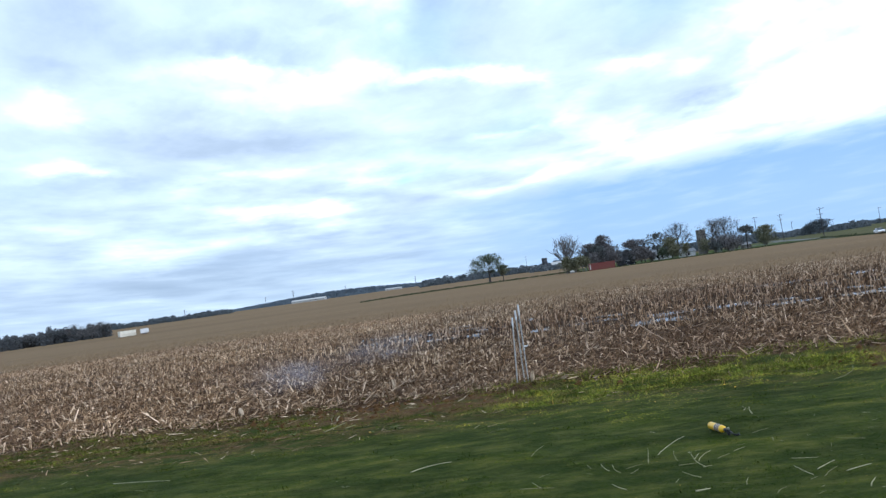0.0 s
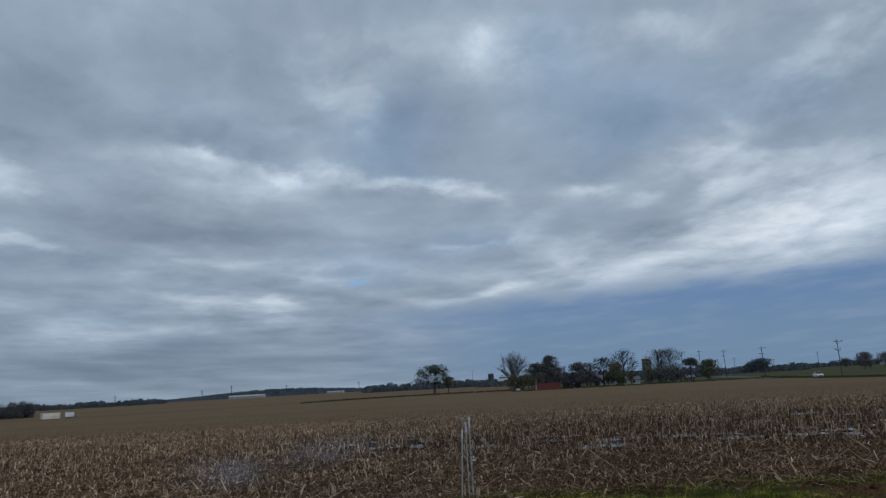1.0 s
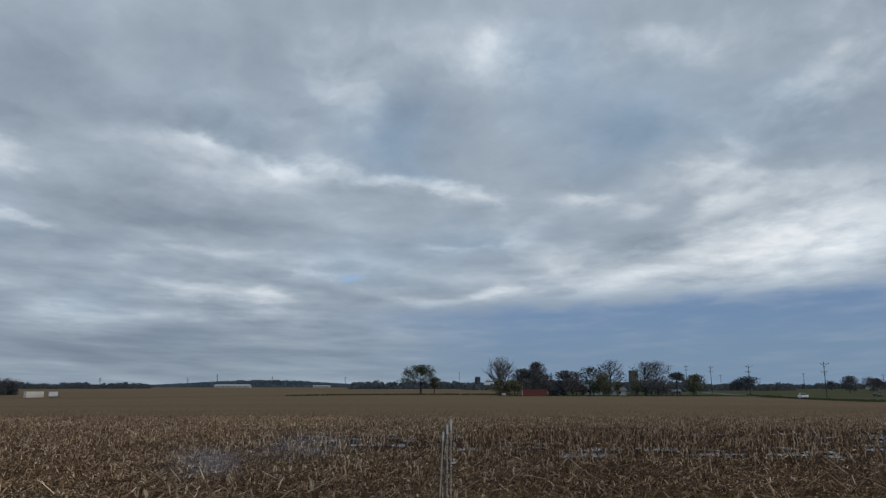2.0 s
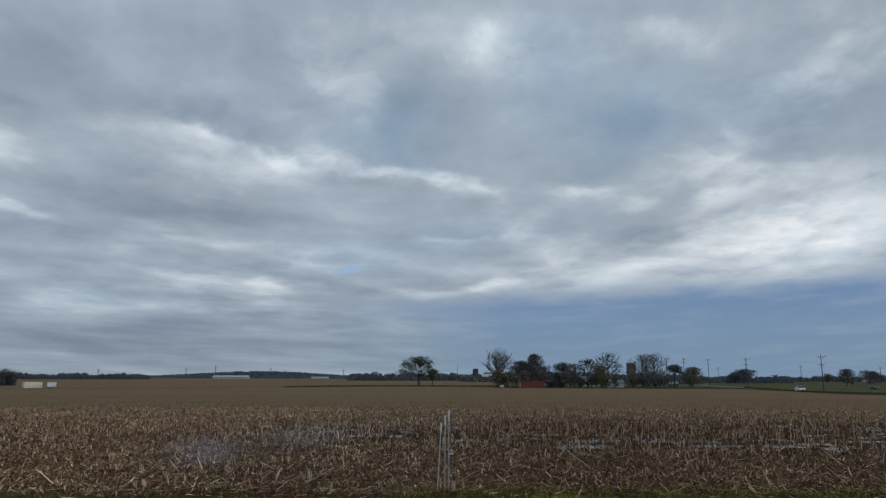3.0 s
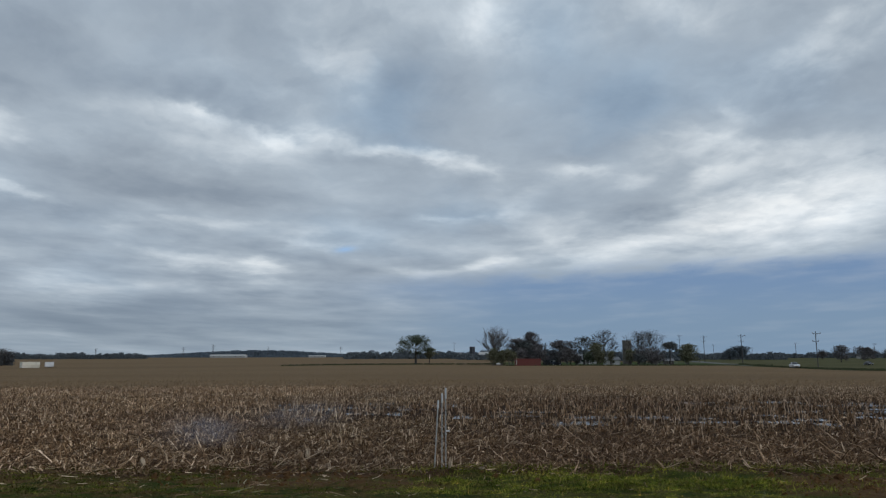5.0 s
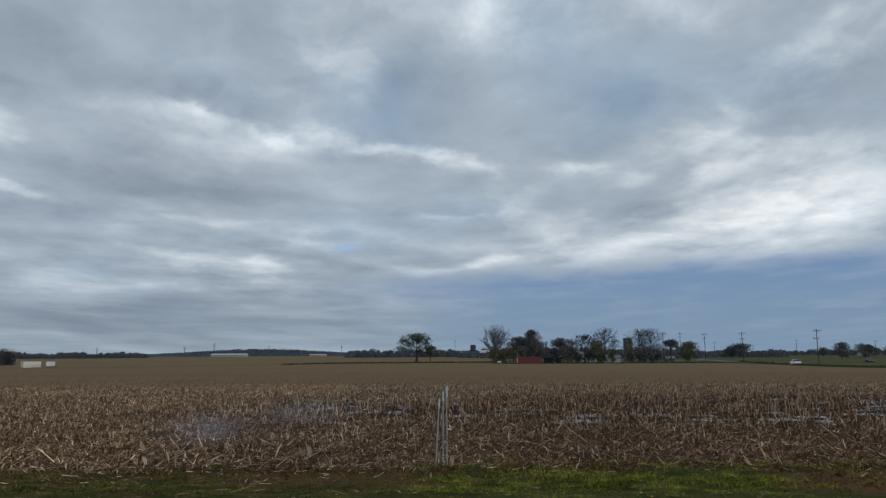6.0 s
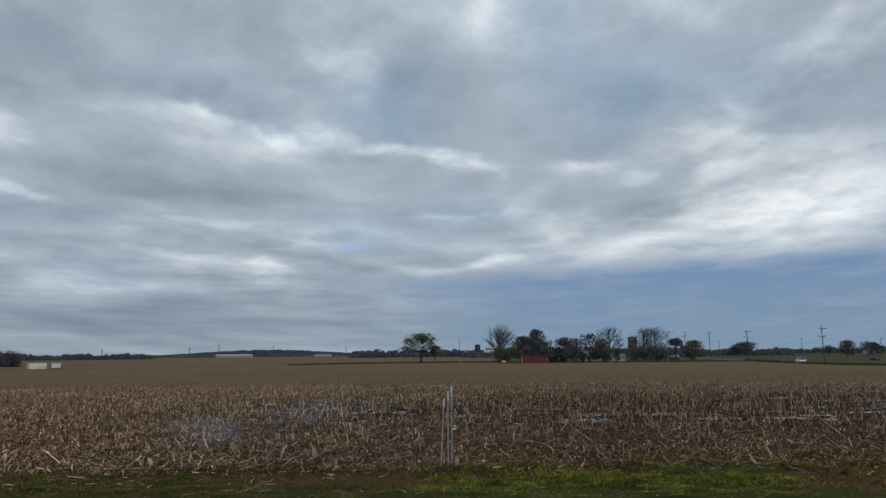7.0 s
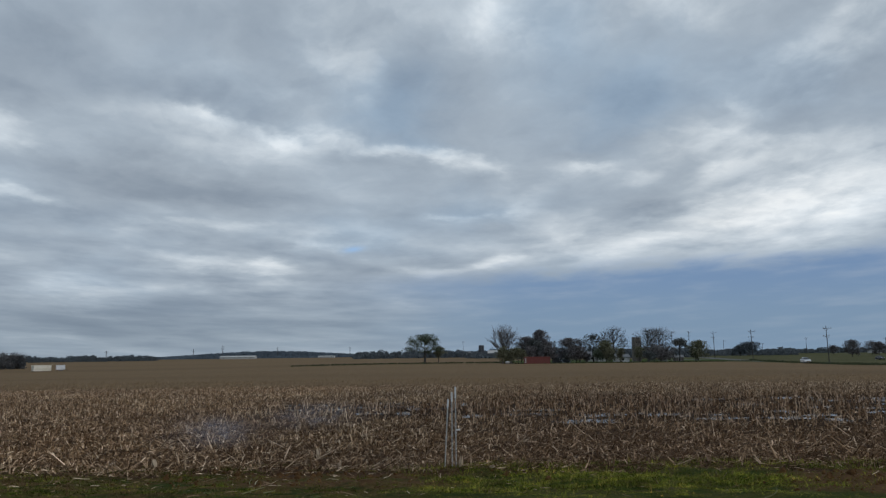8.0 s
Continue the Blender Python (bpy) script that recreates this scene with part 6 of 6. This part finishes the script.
house("garage", 73.3, 327.9, 4, (5.6, 5.0), 2.0, 3.1, M_SIDING, M_GREYROOF, "low white garage with a pale grey roof among trees", "garage", 1, (1.3, 2.4, 1.8))
house("farmhouse", 67.8, 351.5, -8, (8.0, 7.0), 2.6, 4.4, M_SIDING, M_GREYROOF, "pale farmhouse half hidden behind trees", "house", 3, (0.5, 1.0, 2.1))
house("shed", 46.4, 318.6, 6, (5.2, 4.0), 2.3, 3.9, M_DARKROOF, M_DARKROOF, "low dark shed with a dark roof beside the spruce", "shed", 1, (1.2, 1.0, 2.0))
house("barn", 36.1, 588.9, 3, (7.0, 6.0), 3.6, 5.4, M_DARKROOF, M_SIDING, "white-roofed barn far behind the olive bushes", "barn", 2)
house("long_barn", -239.5, 919.3, 2, (40.0, 14.0), 2.2, 3.7, M_SIDING, M_SIDING, "long white poultry barn on the far side of the fields", "barn", 6)
house("long_barn", -147.3, 989.1, 2, (20.0, 14.0), 1.6, 2.5, M_SIDING, M_SIDING, "pale long barn on the far side of the fields", "barn", 4)
house("farmhouse", 306.8, 561.7, 5, (9.0, 6.0), 1.8, 3.0, M_SIDING, M_GREYROOF, "pale house far beyond the green field", "house", 3)
house("farmhouse", 18.2, 639.7, 0, (6.0, 7.0), 2.6, 5.0, M_SIDING, M_GREYROOF, "small pale house among far trees", "house", 2)
house("shed", 97.9, 330.8, 3, (3.4, 3.0), 1.6, 2.3, M_CONCRETE, M_GREYROOF, "small grey shed at the end of the farmyard", "shed", 1)


def tower_silo(x, y, top, radius):
    z = gz(x, y)
    h = top - z
    t = thing("silo", pose(x, y, z), "dark blue steel tower silo with a flat top far off", "silo")
    part("wall", Buf().lathe([(radius, 0), (radius, h * 0.93), (radius * 1.03, h * 0.935), (radius * 1.03, h * 0.95), (radius * 0.9, h * 0.985), (radius * 0.3, h)], 24), M_DARKSILO, t)
    part("ladder", Buf().box((-0.3, -radius - 0.1, h / 2), (0.06, 0.06, h)).box((0.3, -radius - 0.1, h / 2), (0.06, 0.06, h)), M_STEEL, t)


tower_silo(28.2, 599.3, 8.70, 2.1)


def propane_tank(x, y):
    t = thing("propane_tank", pose(x, y, gz(x, y), 0, 0, 12), "small white propane tank on short feet beside bushes", "tank")
    part("tank", Buf().lathe([(0.12, -0.85), (0.32, -0.78), (0.42, -0.6), (0.42, 0.6), (0.32, 0.78), (0.12, 0.85)], 16, pose(0, 0, 0.62, 0, 90, 0)), M_SIDING, t, smooth=True)
    for sx in (-0.5, 0.5):
        part("foot", Buf().box((sx, 0, 0.12), (0.14, 0.5, 0.3)), M_CONCRETE, t)
    part("dome", Buf().lathe([(0.14, 1.0), (0.14, 1.12), (0.06, 1.17)], 12), M_SIDING, t)


propane_tank(23.7, 297.1)


def parked_car(x, y, turn):
    return car(x, y, turn, M_CARDARK, "dark car parked in the farmyard", "cars")


def car(x, y, turn, paint, label, group, lift=0.0):
    """A four-door saloon from lofted cross-sections, with its glass, lamps and wheels. It faces +x."""
    t = thing("car", pose(x, y, gz(x, y) + lift, 0, 0, turn), label, "car", group)
    # side outline: x, bottom, belt height, half width
    secs = [(-2.28, 0.42, 0.72, 0.70), (-2.20, 0.30, 0.92, 0.82), (-1.6, 0.22, 0.98, 0.90), (-0.6, 0.20, 0.97, 0.91), (0.5, 0.20, 0.96, 0.91), (1.2, 0.22, 0.92, 0.90), (1.9, 0.26, 0.82, 0.86), (2.22, 0.32, 0.68, 0.74), (2.30, 0.42, 0.58, 0.60)]
    b = Buf()
    k = 8
    for sx, lo, hi, hw in secs:
        ring = [(-hw * 0.9, lo), (hw * 0.9, lo), (hw, lo + 0.14), (hw, hi - 0.12), (hw * 0.92, hi), (-hw * 0.92, hi), (-hw, hi - 0.12), (-hw, lo + 0.14)]
        b.v += [Vector((sx, yy, zz)) for yy, zz in ring]
    for i in range(len(secs) - 1):
        for j in range(k):
            j2 = (j + 1) % k
            b.f.append((i * k + j, (i + 1) * k + j, (i + 1) * k + j2, i * k + j2))
    b.f.append(tuple(range(k)))
    b.f.append(tuple(len(secs) * k - 1 - i for i in range(k)))
    part("body", b, paint, t, smooth=False, bevel=0.015)
    roof = [(-1.75, 0.96, 0.80), (-1.05, 1.40, 0.66), (-0.5, 1.47, 0.64), (0.25, 1.45, 0.64), (1.15, 0.95, 0.80)]
    c = Buf()
    for i in range(len(roof) - 1):
        (xa, za, wa), (xb, zb, wb) = roof[i], roof[i + 1]
        if i in (1, 2):
            c.quad((xa, -wa, za), (xb, -wb, zb), (xb, wb, zb), (xa, wa, za))
            c.quad((xa, -wa, za), (xb, -wb, zb), (xb, -wb - 0.02, zb - 0.07), (xa, -wa - 0.02, za - 0.07))
            c.quad((xa, wa, za), (xb, wb, zb), (xb, wb + 0.02, zb - 0.07), (xa, wa + 0.02, za - 0.07))
    part("roof", c, paint, t)
    part("windscreen", Buf().quad((1.15, -0.80, 0.95), (1.15, 0.80, 0.95), (0.25, 0.64, 1.45), (0.25, -0.64, 1.45)), M_CARGLASS, t)
    part("rear_window", Buf().quad((-1.75, -0.80, 0.96), (-1.75, 0.80, 0.96), (-1.05, 0.66, 1.40), (-1.05, -0.66, 1.40)), M_CARGLASS, t)
    for sy in (-1, 1):
        part("side_window", Buf().quad((-1.75, sy * 0.80, 0.96), (1.15, sy * 0.80, 0.95), (0.25, sy * 0.64, 1.38), (-0.5, sy * 0.64, 1.40), (-1.05, sy * 0.66, 1.34)), M_CARGLASS, t)
        part("pillar", Buf().box((-0.25, sy * 0.735, 1.17), (0.09, 0.05, 0.45), None), paint, t)
        part("headlight", Buf().box((2.12, sy * 0.62, 0.66), (0.22, 0.3, 0.13)), M_LAMP, t, bevel=0.02)
        part("mirror", Buf().box((0.85, sy * 0.98, 1.0), (0.14, 0.2, 0.13)), paint, t, bevel=0.03)
        for wx in (-1.38, 1.40):
            tyre = part("wheel", Buf().tube((wx, sy * 0.70, 0.33), (wx, sy * 0.92, 0.33), 0.33, 0.33, 20), M_RUBBER, t)
            part("rim", Buf().tube((wx, sy * 0.85, 0.33), (wx, sy * 0.93, 0.33), 0.21, 0.21, 14), M_RIM, tyre)
    part("grille", Buf().box((2.27, 0, 0.52), (0.08, 0.8, 0.16)), M_BLACK, t)
    part("number_plate", Buf().box((2.32, 0, 0.40), (0.02, 0.5, 0.11)), M_LABEL, t)
    return t


car(96.3, 211.1, -99, M_CARWHITE, "white saloon car on the country road beside the green field", "cars on the road", 0.13)
car(159.1, 289.1, -95, M_CARDARK, "dark car far off beyond the green field", "cars on the road", 0.0)
parked_car(47.4, 310.4, 12)

# ---------------------------------------------------------------- utility poles


def utility_pole(x, y, top, lean, label, arms=2, scale=1.0):
    z = gz(x, y)
    h = top - z
    t = thing("utility_pole", pose(x, y, z - 0.2, 0, lean, 0), label, "utility pole", "utility poles along the road")
    part("pole", Buf().tube((0, 0, 0), (0, 0, h + 0.2), 0.17 * scale, 0.11 * scale, 10), M_POLE, t)
    for k in range(arms):
        zz = h - 0.5 - k * 2.2
        w_ = (1.5, 1.15)[k] * scale
        arm = part("crossarm", Buf().box((0.25 * (1 - 2 * k) * scale, -0.18, zz), (2 * w_, 0.10, 0.11)), M_POLE, t)
        part("brace", Buf().tube((-0.7 * w_, -0.2, zz), (0, -0.2, zz - 0.8), 0.03, 0.03, 5).tube((0.7 * w_, -0.2, zz), (0, -0.2, zz - 0.8), 0.03, 0.03, 5), M_POLE, arm)
        for sx in (-0.92, 0.92):
            part("insulator", Buf().lathe([(0.05, 0), (0.11, 0.05), (0.06, 0.12), (0.11, 0.17), (0.05, 0.30)], 10, pose(0.25 * (1 - 2 * k) * scale + sx * w_, -0.18, zz + 0.08)), M_PORCELAIN, arm)


utility_pole(109.3, 224.8, 8.53, -1.2, "leaning wooden utility pole with crossarms beside the road", 2, 0.8)
utility_pole(127.3, 326.0, 10.40, -1.6, "leaning wooden utility pole with crossarms beside the road")
utility_pole(136.0, 397.4, 11.70, -1.4, "wooden utility pole with crossarms beside the road")
utility_pole(142.5, 458.4, 13.73, -0.5, "wooden utility pole with crossarms behind the farmyard")
utility_pole(116.5, 403.5, 12.38, 0.0, "wooden utility pole rising behind the farmyard trees", 1)
utility_pole(258.6, 563.5, 11.07, -0.5, "plain far utility pole beyond the green field", 1)
utility_pole(233.5, 659.9, 11.18, 0.0, "plain far utility pole beyond the hedge", 1)
utility_pole(293.1, 523.6, 9.75, -0.5, "plain far utility pole beyond the green field", 1)
utility_pole(284.2, 704.9, 8.90, -0.5, "plain far utility pole beyond the hedge", 1)
utility_pole(19.3, 799.8, 15.28, 0.0, "tall far utility pole above the hedge", 1)


def lattice_mast(x, y, top, label):
    """A slender far transmission mast with three pairs of arms."""
    z = gz(x, y)
    h = top - z
    t = thing("transmission_mast", pose(x, y, z), label, "mast", "far transmission masts")
    b = Buf()
    s0, s1 = 0.7, 0.25
    for sx, sy in ((-1, -1), (1, -1), (1, 1), (-1, 1)):
        b.tube((sx * s0, sy * s0, 0), (sx * s1, sy * s1, h), 0.10, 0.07, 4)
    for i in range(7):
        f0, f1 = i / 7, (i + 1) / 7
        a0, a1 = s0 + (s1 - s0) * f0, s0 + (s1 - s0) * f1
        b.tube((-a0, -a0, h * f0), (a1, -a1, h * f1), 0.06, 0.06, 4)
        b.tube((a0, -a0, h * f0), (-a1, -a1, h * f1), 0.06, 0.06, 4)
    part("lattice", b, M_POLE, t)
    for k, q in ((0.93, 2.2), (0.82, 2.8), (0.71, 2.2)):
        part("arm", Buf().tube((-q, 0, h * k), (q, 0, h * k), 0.09, 0.09, 5), M_POLE, t)


lattice_mast(-472.1, 1103.2, 13.18, "slender far transmission mast on the horizon")
lattice_mast(-363.4, 1143.7, 14.52, "slender far transmission mast on the horizon")
lattice_mast(-310.6, 1107.2, 18.33, "slender far transmission mast on the horizon")
lattice_mast(-268.6, 1271.9, 17.03, "slender far transmission mast on the horizon")
lattice_mast(-154.4, 1290.8, 16.74, "slender far transmission mast on the horizon")


# ---------------------------------------------------------------- smoke


def smoke_material():
    m = bpy.data.materials.new("thin_smoke")
    m.use_nodes = True
    tr = m.node_tree
    tr.nodes.clear()
    n = Nodes(tr)
    co = n.put("ShaderNodeTexCoord").outputs["Object"]
    x, y, z = n.split(co)
    u, v = n.math("DIVIDE", x, 1.15), n.math("DIVIDE", n.add(z, -0.36), 0.34)
    fall = n.math("POWER", 0.05, n.add(n.mul(u, u), n.mul(v, v)))
    r = n.put("ShaderNodeObjectInfo").outputs["Random"]
    puff = n.noise(n.xyz(n.mul(x, 1.2), n.mul(r, 40.0), n.mul(z, 1.8)), 2.2, 6.0, 0.6, 0.8)
    a = n.mul(n.mul(fall, n.step(puff, 0.36, 0.78)), 0.15)
    white = n.put("ShaderNodeBsdfDiffuse", Color=(0.66, 0.74, 0.93, 1))
    mix = n.put("ShaderNodeMixShader", Fac=a)
    tr.links.new(n.put("ShaderNodeBsdfTransparent").outputs[0], mix.inputs[1])
    tr.links.new(white.outputs[0], mix.inputs[2])
    tr.links.new(mix.outputs[0], tr.nodes.new("ShaderNodeOutputMaterial").inputs[0])
    return m


def smoke(x, y, turn, seed):
    """A wisp of smoke as a few softly folded veils that thin out to nothing."""
    rnd = random.Random(seed)
    t = thing("smoke", pose(x, y, gz(x, y), 0, 0, turn), "thin bluish smoke drifting low over the stubble", "smoke", "drifting smoke", "stuff")
    for k in range(3):
        b = Buf()
        nx, nz = 24, 10
        ph = rnd.uniform(0, 6)
        for j in range(nz + 1):
            for i in range(nx + 1):
                u, v = i / nx * 3.6 - 1.8, j / nz * 1.1
                b.v.append(Vector((u, 0.35 * math.sin(u * 1.6 + ph) + 0.25 * v * math.sin(u * 2.7 + ph * 2) + (k - 1) * 0.5, v + 0.02)))
        for j in range(nz):
            for i in range(nx):
                q = j * (nx + 1) + i
                b.f.append((q, q + 1, q + nx + 2, q + nx + 1))
        part("veil", b, M_SMOKE, t, smooth=True)


M_SMOKE = smoke_material()
smoke(-3.91, 13.77, 8, 1)
smoke(-2.75, 17.10, -6, 2)
